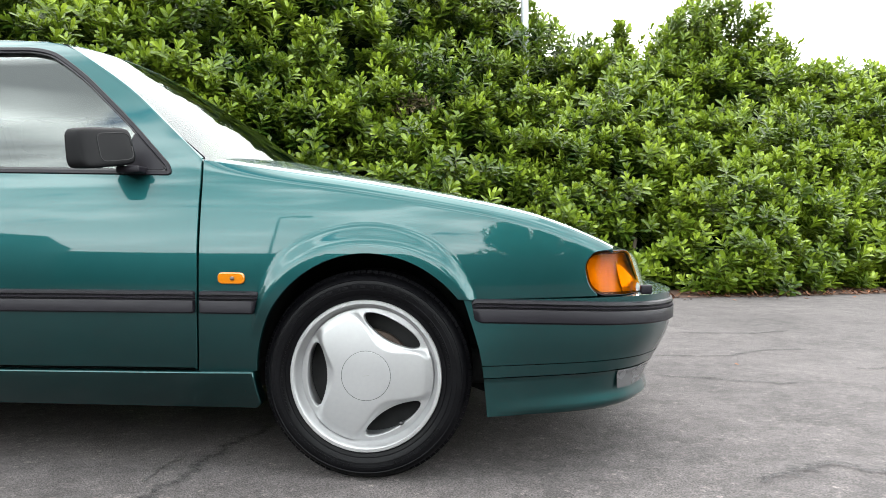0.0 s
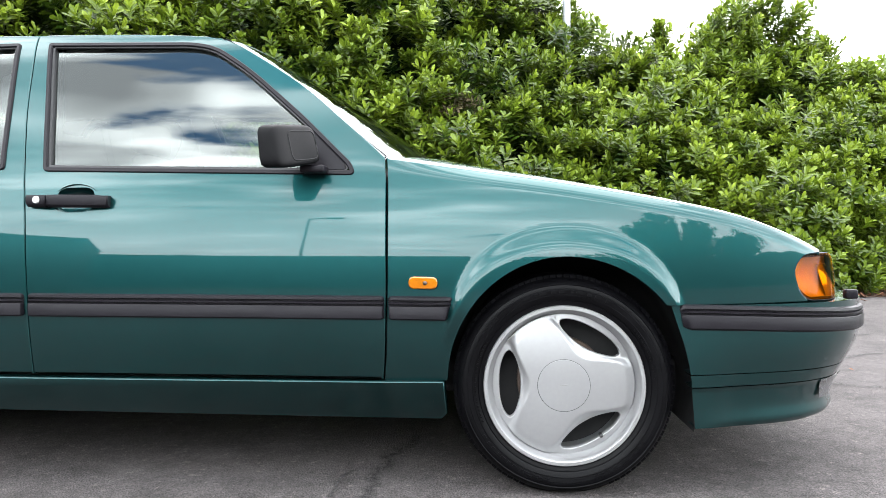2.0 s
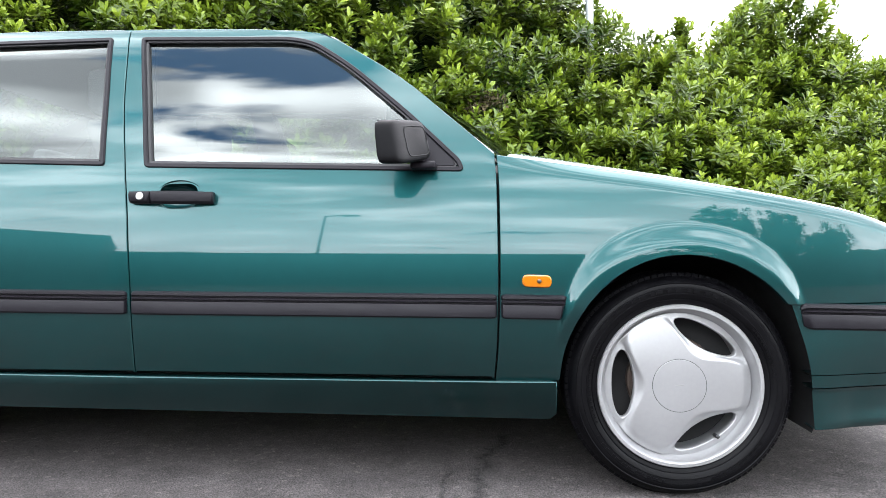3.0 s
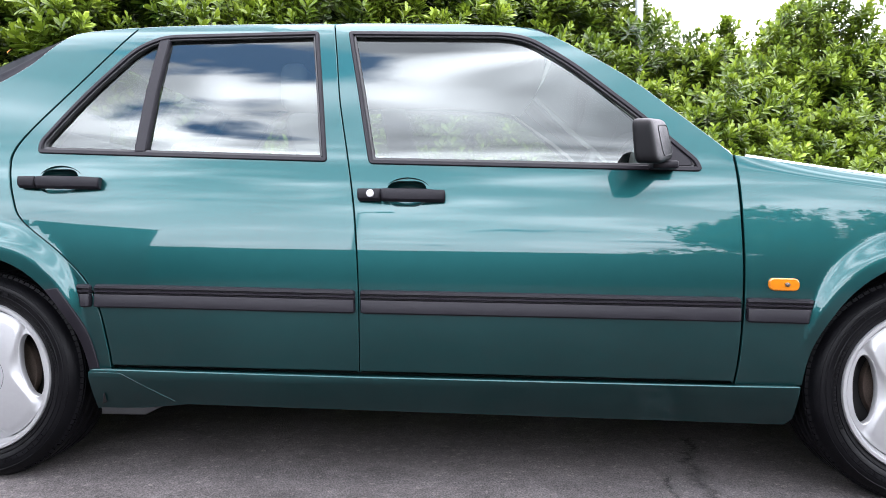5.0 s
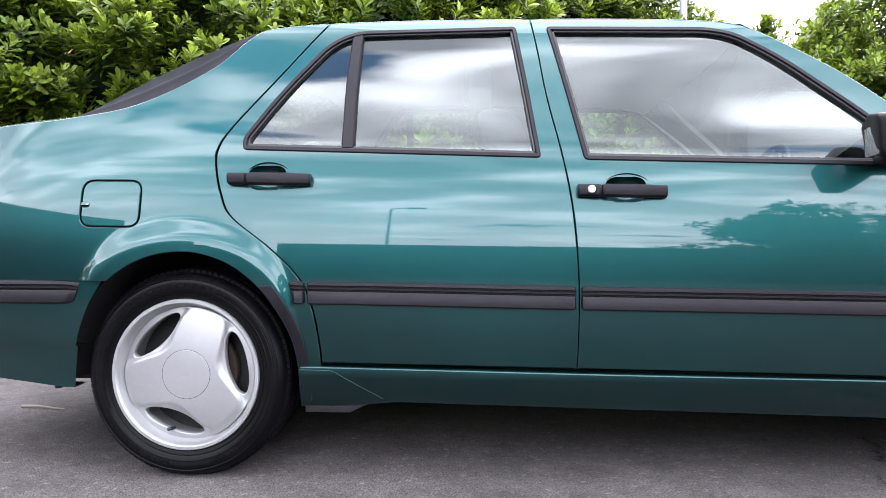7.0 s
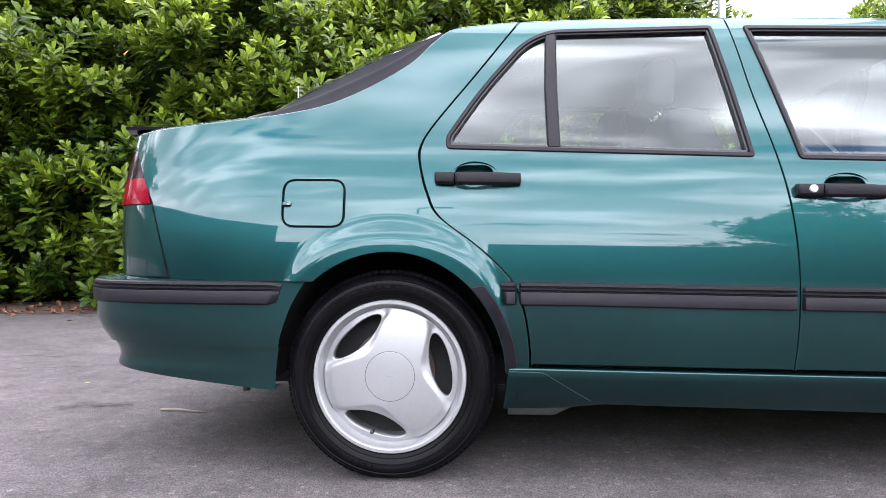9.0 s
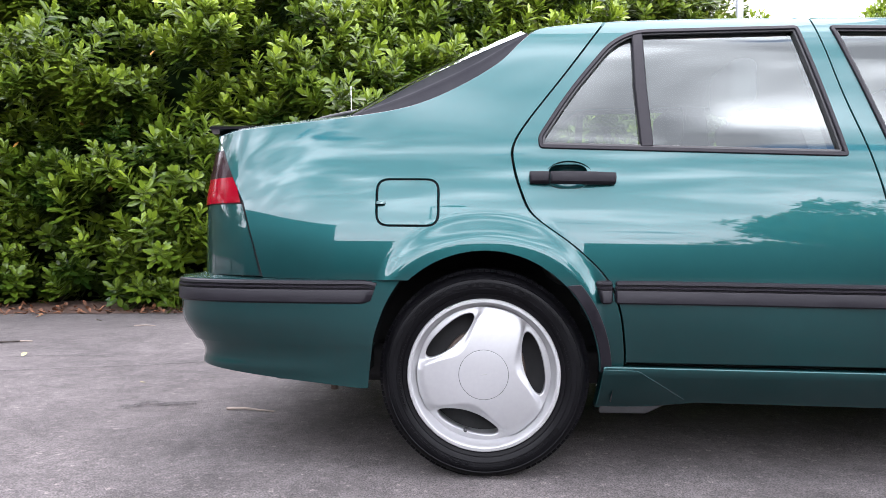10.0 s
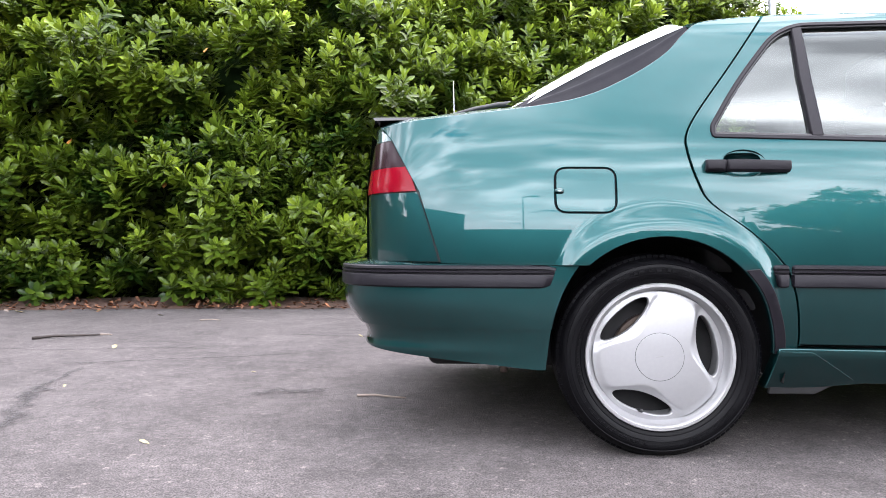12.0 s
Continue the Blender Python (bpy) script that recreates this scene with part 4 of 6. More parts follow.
sheet("bumper_shelf", lambda u, v: (lambda p: (p[0] - 0.10 * around(u) * v, p[1] + (0.06 * v * (1 if p[1] < MID else -1)), 0.527 + 0.008 * v))(FP[round(u * (len(FP) - 1))]), len(FP) - 1, 2, PAINT, bump_f, flip=True)


# lamps at the front
for s in (1, -1):
    lens = rounded([(0.638, 0.623, 0.035), (0.660, 0.655, 0.02), (0.780, 0.661, 0.020), (0.835, 0.535, 0.022), (0.684, 0.536, 0.02), (0.652, 0.560, 0.03)])
    lamp_y = lambda x, z: plan_f(x) + 7.0 * np.maximum(np.asarray(x) - 0.72, 0) ** 2 + 0.012 + 0.16 * np.maximum(np.asarray(z) - 0.53, 0)
    housing = panel("lamp_housing", inset(lens, -0.0035), [inset(lens, 0.002)], lamp_y, RUBBER, car, "black lamp surround", 0.02, 0.03, 0.0, s)
    mx, mz2 = 0.735, 0.60
    panel("lamp_reflector", lens, [], lambda x, z: lamp_y(x, z) + 0.020 + 0.035 * np.clip(1 - ((x - mx) / 0.09) ** 2 - ((z - mz2) / 0.07) ** 2, 0, 1), REFLECTOR, housing, "silver lamp reflector", 0.012, 0.01, 0.0, s)
    panel("indicator_lens", inset(lens, 0.001), [], lamp_y, AMBER_PANE, housing, "amber front indicator lens", 0.012, 0.003, -0.004, s, 0.005)
HL = whole([(0.760, 0.165), (0.795, 0.195), (0.830, 0.245), (0.860, 0.32), (0.885, 0.43), (0.905, 0.58), (0.915, 0.72), (0.918, MID)])
nose = sweep("grille_panel", [(x - 0.02, y, 0) for x, y in HL], [(-0.02, 0.52), (0.0, 0.53), (-0.035, 0.64), (-0.06, 0.655)], DARK, car, "black grille surround")
for s in (1, -1):
    seg = HL[:26]
    sweep("headlamp_glass", [(x - 0.004, y + 0.004, 0) for x, y in seg], [(-0.02, 0.532), (0.004, 0.536), (0.004, 0.55), (-0.022, 0.63), (-0.035, 0.652), (-0.06, 0.655)], CLEAR, car, "clear headlamp glass", s)
for k in range(6):
    z = 0.545 + k * 0.016
    tube("grille_bar", [(0.905 - 0.25 * (z - 0.53), 0.62, z), (0.918 - 0.25 * (z - 0.53), MID, z), (0.905 - 0.25 * (z - 0.53), 2 * MID - 0.62, z)], 0.004, TRIM, nose)
for s in (1, -1):
    box("headlamp_washer", (0.815, 0.160 if s > 0 else 2 * MID - 0.185, 0.530), (0.850, 0.185 if s > 0 else 2 * MID - 0.160, 0.558), TRIM, bump_f, "black headlamp washer nozzle", 0.006)
FOG = front_sec(0.246, 0.299, 6)
for s in (1, -1):
    def fog(u, v, s=s):
        k = 27 + round(u * 11)
        (x0, y0), (x1, y1), (x, y) = FP[k - 1], FP[k + 1], FP[k]
        t = math.hypot(x1 - x0, y1 - y0)
        nx, ny = (y1 - y0) / t, -(x1 - x0) / t
        o, z = FOG(k / (len(FP) - 1))[1 + round(v * 6)]
        x, y = x + nx * (o + 0.006) + 0.25 * (0.264 - z) * (1 - u), y + ny * (o + 0.006)
        return (x, y if s > 0 else 2 * MID - y, z)
    sheet("fog_lamp_lens", fog, 11, 6, FOG_LENS, bump_f, "grey fog lamp lens", 0.004, s < 0)

# tail lamps and the rear face
T_PLAN = [(-3.32, 0.036), (-3.40, 0.062), (-3.47, 0.098), (-3.53, 0.145), (-3.575, 0.21), (-3.60, 0.29), (-3.615, 0.40), (-3.628, 0.60), (-3.635, MID)]
TP = spline(T_PLAN, 8)
t_len = np.concatenate([[0], np.cumsum([np.linalg.norm(b - a) for a, b in zip(TP, TP[1:])])])
t_x, t_y = np.array([p[0] for p in TP]), np.array([p[1] for p in TP])
lamp_edge = hermite([(0.58, 3.331), (0.607, 3.338), (0.812, 3.405), (0.985, 3.503), (1.04, 3.540)])


def tail_f(z0, z1, s, l1, out=0.0, gap=0.0095):
    def f(u, v):
        z = z0 + (z1 - z0) * v
        xf = -float(lamp_edge(z)) - gap
        l0 = float(np.interp(-xf, -t_x, t_len))
        ll = l0 + (l1 - l0) * u
        x, y = float(np.interp(ll, t_len, t_x)), float(np.interp(ll, t_len, t_y))
        y = y + (float(side_y(-3.42, z)) - float(side_y(-3.42, 0.70))) * (1 - u) * 0.8
        x = x + 0.16 * max(0, z - 0.83)
        return (x - out * u, (y - out) if s > 0 else 2 * MID - (y - out), z)
    return f


for s in (1, -1):
    holder = sheet("rear_corner_panel", tail_f(0.592, 0.808, s, 0.42), 16, 10, PAINT, car, "teal painted corner below the tail lamp", flip=s > 0)
    lamp = sheet("tail_lamp", tail_f(0.8125, 0.893, s, 0.42, 0.003), 16, 8, RED, car, "red tail lamp lens", flip=s > 0)
    sheet("smoked_lens", tail_f(0.8935, 0.985, s, 0.42, 0.003), 16, 8, SMOKE, lamp, "smoked upper lamp lens", flip=s > 0)
    sheet("lamp_top_panel", tail_f(0.988, 1.040, s, 0.42), 16, 4, PAINT, car, flip=s > 0)
    sheet("lamp_gasket", tail_f(0.590, 1.035, s, 0.42, -0.006, 0.001), 16, 12, RUBBER, car, "black lamp gasket", flip=s > 0)
sheet("tailgate_face", lambda u, v: (-3.628 - 0.01 * (1 - (2 * u - 1) ** 2) + 0.10 * max(0, 0.6 + 0.44 * v - 0.83) - 0.0, 0.40 + (2 * MID - 0.80) * u, 0.59 + 0.45 * v), 16, 10, PAINT, car, "painted tailgate rear face", 0.0, True)

# tail spoiler: a wedge, thick at the back, that runs out to nothing on the deck
def make_spoiler():
    bm = bmesh.new()
    rings = []
    for y in [0.225, 0.250, *np.linspace(0.285, 2 * MID - 0.285, 25), 2 * MID - 0.250, 2 * MID - 0.225]:
        k = 1 - abs((y - MID) / (MID - 0.225)) ** 2.4
        d = min(y, 2 * MID - y) - 0.225
        end = 0.30 if d < 0.005 else 0.75 if d < 0.03 else 1.0        # the ends fall away
        xr, xf = -3.572 - 0.07 * k, -3.335 - 0.06 * k
        c = ((xr + 0.004, 1.046), (xr, 1.056), (xr - 0.002, 1.074), (xr + 0.008, 1.0815 * 1.0), ((xr + xf) / 2, 1.078), (xf, 1.0665), (xf, 1.058), ((xr + xf) / 2, 1.050))
        rings.append([bm.verts.new((x, y, 1.065 + (z - 1.062) * end + 0.014 * k)) for x, z in c])
    for a, b in zip(rings, rings[1:]):
        for i in range(8):
            bm.faces.new((a[i], a[(i + 1) % 8], b[(i + 1) % 8], b[i]))
    bm.faces.new(rings[0])
    bm.faces.new(rings[-1][::-1])
    bmesh.ops.recalc_face_normals(bm, faces=bm.faces[:])
    for e in bm.edges:
        e.smooth = e.calc_face_angle(0) < radians(35)
    return part("rear_spoiler", bm, material("gloss_black_plastic", (0.0047, 0.0047, 0.006), 0.07, scale=20, vary=0.1, spec=0.5), car, "low gloss black rear lip spoiler")


make_spoiler()

# roof-side aerial and rear wiper
tube("aerial", [(-3.360, 1.50, 1.05), (-3.362, 1.50, 1.25), (-3.366, 1.50, 1.495)], lambda u: 0.0028 - 0.0014 * u, CHROME, car, "thin extended radio aerial")
wip = tube("rear_wiper", [(-3.42, 0.66, 1.085), (-3.38, 0.55, 1.108), (-3.33, 0.52, 1.128), (-3.24, 0.50, 1.148), (-3.15, 0.48, 1.160), (-3.09, 0.46, 1.160)], 0.009, RUBBER, car, "black rear wiper arm")
tube("wiper_blade", [(-3.36, 0.66, 1.112), (-3.22, 0.62, 1.140), (-3.08, 0.57, 1.156)], 0.007, RUBBER, wip)


# door mirrors
def mirror(s):
    def at(p):
        return (p[0], p[1] if s > 0 else 2 * MID - p[1], p[2])

    def shell(u, v):
        a = math.pi * (v - 0.5)
        b = 2 * math.pi * u
        e = 0.33

        def pw(c):
            return math.copysign(abs(c) ** e, c)
        X, Y, Z = pw(math.cos(a)) * pw(math.cos(b)), pw(math.sin(a)), pw(math.cos(a)) * pw(math.sin(b))
        t = (Y + 1) / 2                      # 0 at the outer end, 1 at the door
        hz = 0.059 - 0.004 * t
        back, fore = -0.815 + 0.040 * t, -0.757 + 0.078 * t
        x = (back + fore) / 2 + (fore - back) / 2 * X - 0.012 * Z * (1 if X > 0 else 0.4)
        return at((x, -0.050 + 0.074 * Y, 0.960 + 0.026 * t + hz * Z))
    m = sheet("door_mirror", shell, 40, 24, CASE, car, "matt black plastic door mirror", 0.0, s < 0)
    bmx = bmesh.new()
    c = [(-0.806, -0.108, 0.918), (-0.782, 0.005, 0.918), (-0.784, 0.005, 0.995), (-0.809, -0.108, 0.995)]
    vs = [bmx.verts.new(at(p)) for p in c]
    f = bmx.faces.new(vs)
    bmesh.ops.solidify(bmx, geom=[f], thickness=0.004)
    part("mirror_glass", bmx, CHROME, m, "reflecting mirror glass")
    tri = rounded([(-0.616, 0.919, 0.01), (-0.620, 0.932, 0.01), (-0.722, 1.034, 0.02), (-0.730, 1.02, 0.01), (-0.730, 0.919, 0.01)])
    panel("mirror_sail", tri, [], side_y, TRIM, m, "black triangular mirror base", 0.02, 0.02, -0.002, s, 0.006)
    box("mirror_foot", at((-0.735, 0.0, 0.905)), at((-0.665, 0.068, 0.926)), TRIM, m, bevel=0.006)
    # cover seam on the forward face
    seam = []
    for k in range(29):
        a = 2 * math.pi * k / 28
        Y = 0.18 + 0.62 * math.copysign(abs(math.cos(a)) ** 0.35, math.cos(a))
        Z = 0.70 * math.copysign(abs(math.sin(a)) ** 0.35, math.sin(a))
        seam.append(shell(math.asin(max(-1, min(1, math.copysign(abs(Z) ** (1 / 0.33), Z)))) / (2 * math.pi), 0.5 + math.asin(math.copysign(abs(Y) ** (1 / 0.33), Y)) / math.pi))
    tube("cover_seam", seam, 0.0016, DARK, m)


mirror(1), mirror(-1)


# wheels
def rim_face(cx, cy, s, turn, wheel):
    """A dished disc with three lens-shaped openings."""
    holes = []
    for k in range(3):
        c = radians(turn + 120 * k)
        pts = []
        for j in range(36):
            t = 2 * math.pi * j / 36
            q = math.copysign(abs(math.cos(t)) ** 0.8, math.cos(t))
            pts.append((0.148 + 0.023 * q * q + math.copysign(0.033 * abs(math.sin(t)) ** 0.9, math.sin(t)), c + radians(33.5) * q))
        poly = [(cx + r * math.cos(a), 0.305 + r * math.sin(a)) for r, a in pts]
        holes.append([np.array(p) for p in poly])
    cap_edge = [(cx + 0.0735 * math.cos(a), 0.305 + 0.0735 * math.sin(a)) for a in np.linspace(0, 2 * math.pi, 60, endpoint=False)]
    outer = [(cx + 0.1945 * math.cos(a), 0.305 + 0.1945 * math.sin(a)) for a in np.linspace(0, 2 * math.pi, 90, endpoint=False)]
    ang = np.array([radians(turn + 120 * k) for k in range(3)])

    def dish(x, z):
        dx, dz = np.asarray(x) - cx, np.asarray(z) - 0.305
        r = np.hypot(dx, dz)
        a = np.arctan2(dz, dx)
        near = np.max(np.cos(np.subtract.outer(a, ang)), axis=-1)      # 1 over an opening
        dang = np.arccos(np.clip(near, -1, 1))
        q = dang / radians(33)
        edge = -np.log(np.exp(-140 * (0.115 + 0.054 * q ** 2.3)) + np.exp(-140 * 0.1915)) / 140      # where the raised star falls to the rim's floor
        fall = 0.024 - 0.004 * smooth01((q - 0.9) / 0.5)
        y = cy - 0.001 + 0.015 * np.clip(r / 0.19, 0, 1.05) ** 2.2 + 0.012 * smooth01((r - edge + fall) / fall) * (1 - 0.75 * smooth01((q - 1.05) / 0.35))
        return y
    cap = inset(cap_edge, 0.0026)
    panel("centre_cap", cap, [], lambda x, z: dish(x, z) - 0.0005, ALLOY, wheel, "round silver centre cap", 0.012, 0.012, 0.0, s, 0.0008)
    bar = [(cx - 0.011, 0.3045), (cx + 0.010, 0.3065), (cx + 0.010, 0.3085), (cx - 0.011, 0.3060)]
    panel("cap_mark", [np.array(p) for p in bar], [], lambda x, z: dish(x, z) - 0.0012, BELT, wheel, "small worn grey mark on the cap", 0.01, 0.001, 0.0, s, 0.0002)
    ring = [(0.0700, 0.0014), (0.0742, 0.0014)]
    lathe("cap_groove", [(r, cy + (y if s > 0 else -y)) for r, y in ring], DARK, wheel, (cx, 0 if s > 0 else 2 * MID, 0.305), 64)
    panel("rim_face", outer, holes + [cap_edge], dish, ALLOY, wheel, "three-spoke silver alloy wheel", 0.0048, 0.022, 0.0, s, 0.003)


def wheel_at(cx, s, turn, valve):
    def fl(p):
        return p if s > 0 else -p
    cy = 0.030 if s > 0 else 2 * MID - 0.030
    hub = new("wheel")
    hub.parent = car
    hub.matrix_parent_inverse = Matrix.Translation(-BASE)
    hub.location = (cx, cy, 0.305)
    R = 0.3088
    side_prof = [(0.214, 0.022), (0.218, 0.006), (0.226, -0.004), (0.236, -0.007), (0.2375, -0.0055), (0.240, -0.0085), (0.252, -0.012), (0.2535, -0.0105), (0.266, -0.0125), (0.2675, -0.011), (0.272, -0.0115), (0.279, -0.008), (0.281, -0.0095), (0.288, -0.003), (0.2945, 0.008), (0.300, 0.019), (0.3035, 0.026)]
    tread = []
    for y0 in np.linspace(0.026, 0.180, 5)[:-1]:
        tread += [(R, y0 + 0.006), (R, y0 + 0.030), (R - 0.007, y0 + 0.032), (R - 0.007, y0 + 0.037)]
    prof = [(r, fl(y)) for r, y in side_prof + tread + [(R, 0.180), (0.296, 0.20), (0.27, 0.215), (0.215, 0.19)]]
    tyre = lathe("tyre", prof, TYRE, None, (0, 0, 0), 96, "black rubber tyre")
    tyre.parent = hub
    # the tread is flattened where it meets the ground
    for v in tyre.data.vertices:
        if v.co.z < -0.3045:
            v.co.z = -0.3045
    # shoulder blocks
    bm = bmesh.new()
    for k in range(104):
        a = 2 * math.pi * k / 104
        if math.sin(a) < -0.93:
            continue
        for r0, r1, y0, y1 in ((0.298, 0.3070, 0.017, 0.034),):
            a2 = a + 2 * math.pi / 104 * 0.80
            c = []
            for aa in (a, a2):
                c += [(r1 * math.cos(aa), fl(y1), r1 * math.sin(aa)), ((r0 + 0.009) * math.cos(aa), fl(y0 + 0.006), (r0 + 0.009) * math.sin(aa)), (r0 * math.cos(aa), fl(y0), r0 * math.sin(aa)), ((r1 - 0.02) * math.cos(aa), fl(y1), (r1 - 0.02) * math.sin(aa))]
            vs = [bm.verts.new(p) for p in c]
            for q in ((0, 1, 5, 4), (1, 2, 6, 5), (0, 1, 2, 3), (4, 5, 6, 7)):
                bm.faces.new([vs[i] for i in q])
    bmesh.ops.recalc_face_normals(bm, faces=bm.faces[:])
    blocks = tagged(part("tread", bm, TYRE, None, smooth=False), kind="stuff")
    blocks.parent = tyre
    # raised marks on the sidewall, unreadable, and the fine ribs at its edge
    bm = bmesh.new()
    for a0, a1, rr, n, hh in ((62, 122, 0.262, 11, 0.0045), (-35, -75, 0.261, 9, 0.0045), (150, 205, 0.245, 22, 0.0022), (-100, -150, 0.262, 12, 0.004), (5, 40, 0.246, 16, 0.002), (128, 146, 0.262, 3, 0.0045)):
        for k in range(n):
            b0 = radians(a0 + (a1 - a0) * k / n)
            b1 = radians(a0 + (a1 - a0) * (k + (0.35, 0.62, 0.5, 0.74)[k % 4]) / n)
            q = [(rr - hh, b0), (rr - hh, b1), (rr + hh, b1), (rr + hh, b0)]
            lo2 = [bm.verts.new((r * math.cos(a), fl(-0.0115), r * math.sin(a))) for r, a in q]
            hi2 = [bm.verts.new((r * math.cos(a), fl(-0.0140), r * math.sin(a))) for r, a in q]
            bm.faces.new(hi2)
            for c in range(4):
                bm.faces.new((lo2[c], lo2[(c + 1) % 4], hi2[(c + 1) % 4], hi2[c]))
    bmesh.ops.recalc_face_normals(bm, faces=bm.faces[:])
    marks = tagged(part("sidewall_relief", bm, TYRE, None, "faint raised bars on the tyre wall", False), kind="stuff")
    marks.parent = tyre
    rim = lathe("rim", [(r, fl(y)) for r, y in [(0.2150, 0.024), (0.2225, 0.008), (0.2230, -0.004), (0.2205, -0.0085), (0.2120, -0.0085), (0.2090, -0.0055), (0.2065, 0.004), (0.2010, 0.020), (0.1965, 0.029), (0.1942, 0.032), (0.1935, 0.060), (0.188, 0.10), (0.190, 0.18)]], ALLOY, None, (0, 0, 0), 96, "silver alloy rim")
    rim.parent = hub
    rim_panel(cx, s, turn, rim)
    disc = lathe("brake_disc", [(0.03, fl(0.075)), (0.125, fl(0.075)), (0.127, fl(0.078)), (0.127, fl(0.097)), (0.03, fl(0.097))], STEEL, None, (0, 0, 0), 48, "rust-brown brake disc")
    disc.parent = hub
    back = lathe("hub_backing", [(0.0005, fl(0.11)), (0.189, fl(0.11))], DARK, None, (0, 0, 0), 48)
    back.parent = hub
    a = radians(valve)
    vv = tube("valve", [(0.178 * math.cos(a), fl(0.040), 0.178 * math.sin(a)), (0.174 * math.cos(a), fl(0.016), 0.174 * math.sin(a)), (0.171 * math.cos(a), fl(0.000), 0.171 * math.sin(a))], 0.0055, RUBBER, None, "black valve cap")
    vv.parent = rim
    return hub


def rim_panel(cx, s, turn, rim):
    before = set(bpy.data.objects)
    rim_face(0.0, 0.0, s, turn, None)
    # laid out about a wheel at height 0.305, so bring it to the hub
    for ob in set(bpy.data.objects) - before:
        for v in ob.data.vertices:
            v.co.z -= 0.305
            if s < 0:
                v.co.y -= 2 * MID
        ob.parent = rim


wheel_at(-0.005, 1, 60, 306)
wheel_at(-2.676, 1, 12, 252)
wheel_at(0.0, -1, 20, 30)
wheel_at(-2.672, -1, 50, 60)

# wheel wells, underbody, floor
for cx in (0.0, -2.672):
    for s in (1, -1):
        def well(u, v, cx=cx, s=s):
            a = radians(-20 + 208 * u if cx == 0 else -12 + 196 * u)
            y = 0.045 + 0.36 * min(v * 2, 1)
            k = 1 - max(0, v * 2 - 1)
            return (cx + 0.372 * k * math.cos(a), y if s > 0 else 2 * MID - y, 0.305 + 0.378 * k * math.sin(a))
        sheet("wheel_well", well, 24, 4, DARK, car, "dark wheel arch liner")
box("underbody", (-3.40, 0.30, 0.225), (0.70, 2 * MID - 0.30, 0.34), DARK, car, "dark underbody", 0.03)
box("floor_pan", (-2.30, 0.075, 0.235), (-0.36, 2 * MID - 0.075, 0.33), DARK, car, "dark floor pan", 0.02)
box("exhaust_box", (-3.42, 1.05, 0.25), (-3.05, 1.45, 0.34), STEEL, car, "rusty exhaust silencer", 0.04)
tube("towing_eye", [(-3.14, 0.14, 0.275), (-3.14, 0.14, 0.235)], 0.012, STEEL, car, "rusty towing eye")
box("jack_point", (-2.335, 0.085, 0.186), (-2.20, 0.105, 0.25), DARK, car, "dark jacking point flange", 0.004, lambda p: (p[0] + (0.13 if p[0] > -2.25 and p[2] > 0.22 else 0), p[1], p[2]))


# the cabin
def seat(x, y, name, wide=0.50):
    """A cushion, a backrest leaning back, a headrest on two posts."""
    root = box(name, (x - 0.26, y - wide / 2, 0.42), (x + 0.27, y + wide / 2, 0.58), FABRIC, car, "grey cloth car seat", 0.05, lambda p: (p[0], p[1], p[2] + 0.12 * (p[0] - x)))
    box("backrest", (x - 0.34, y - wide / 2 + 0.01, 0.56), (x - 0.20, y + wide / 2 - 0.01, 1.12), FABRIC, root, "", 0.05, lambda p: (p[0] - 0.36 * (p[2] - 0.56), y + (p[1] - y) * (1 - 0.25 * max(0, p[2] - 0.8)), p[2]))
    box("headrest", (x - 0.57, y - 0.13, 1.14), (x - 0.48, y + 0.13, 1.30), FABRIC, root, "", 0.035)
    for k in (-0.06, 0.06):
        tube("headrest_post", [(x - 0.51, y + k, 1.08), (x - 0.53, y + k, 1.16)], 0.007, CHROME, root)


seat(-1.30, 0.46, "front_seat")
seat(-1.30, 2 * MID - 0.46, "front_seat")
bench = box("rear_seat", (-2.35, 0.20, 0.42), (-1.90, 2 * MID - 0.20, 0.58), FABRIC, car, "grey cloth rear bench", 0.05)
box("backrest", (-2.46, 0.20, 0.55), (-2.32, 2 * MID - 0.20, 1.06), FABRIC, bench, "", 0.05, lambda p: (p[0] - 0.35 * (p[2] - 0.55), p[1], p[2]))
for y in (0.46, 2 * MID - 0.46):
    box("headrest", (-2.66, y - 0.12, 1.05), (-2.58, y + 0.12, 1.16), FABRIC, bench, "", 0.03)
box("dashboard", (-0.92, 0.13, 0.66), (-0.42, 2 * MID - 0.13, 0.93), FABRIC, car, "grey dashboard", 0.06)
sw = Vector((-0.915, 0.43, 0.835))
ax = Vector((-0.90, 0, 0.42)).normalized()
e1, e2 = Vector((0, 1, 0)), ax.cross(Vector((0, 1, 0)))
wheel_ring = tube("steering_wheel", [sw + (e1 * math.cos(a) + e2 * math.sin(a)) * 0.185 for a in np.linspace(0, 2 * math.pi, 33)], 0.015, RUBBER, car, "black steering wheel")
box("steering_hub", sw - Vector((0.03, 0.07, 0.06)), sw + Vector((0.03, 0.07, 0.05)), RUBBER, wheel_ring, "", 0.02)
for a in (0, math.pi, -math.pi / 2):
    tube("spoke", [sw, sw + (e1 * math.cos(a) + e2 * math.sin(a)) * 0.18], 0.012, RUBBER, wheel_ring)

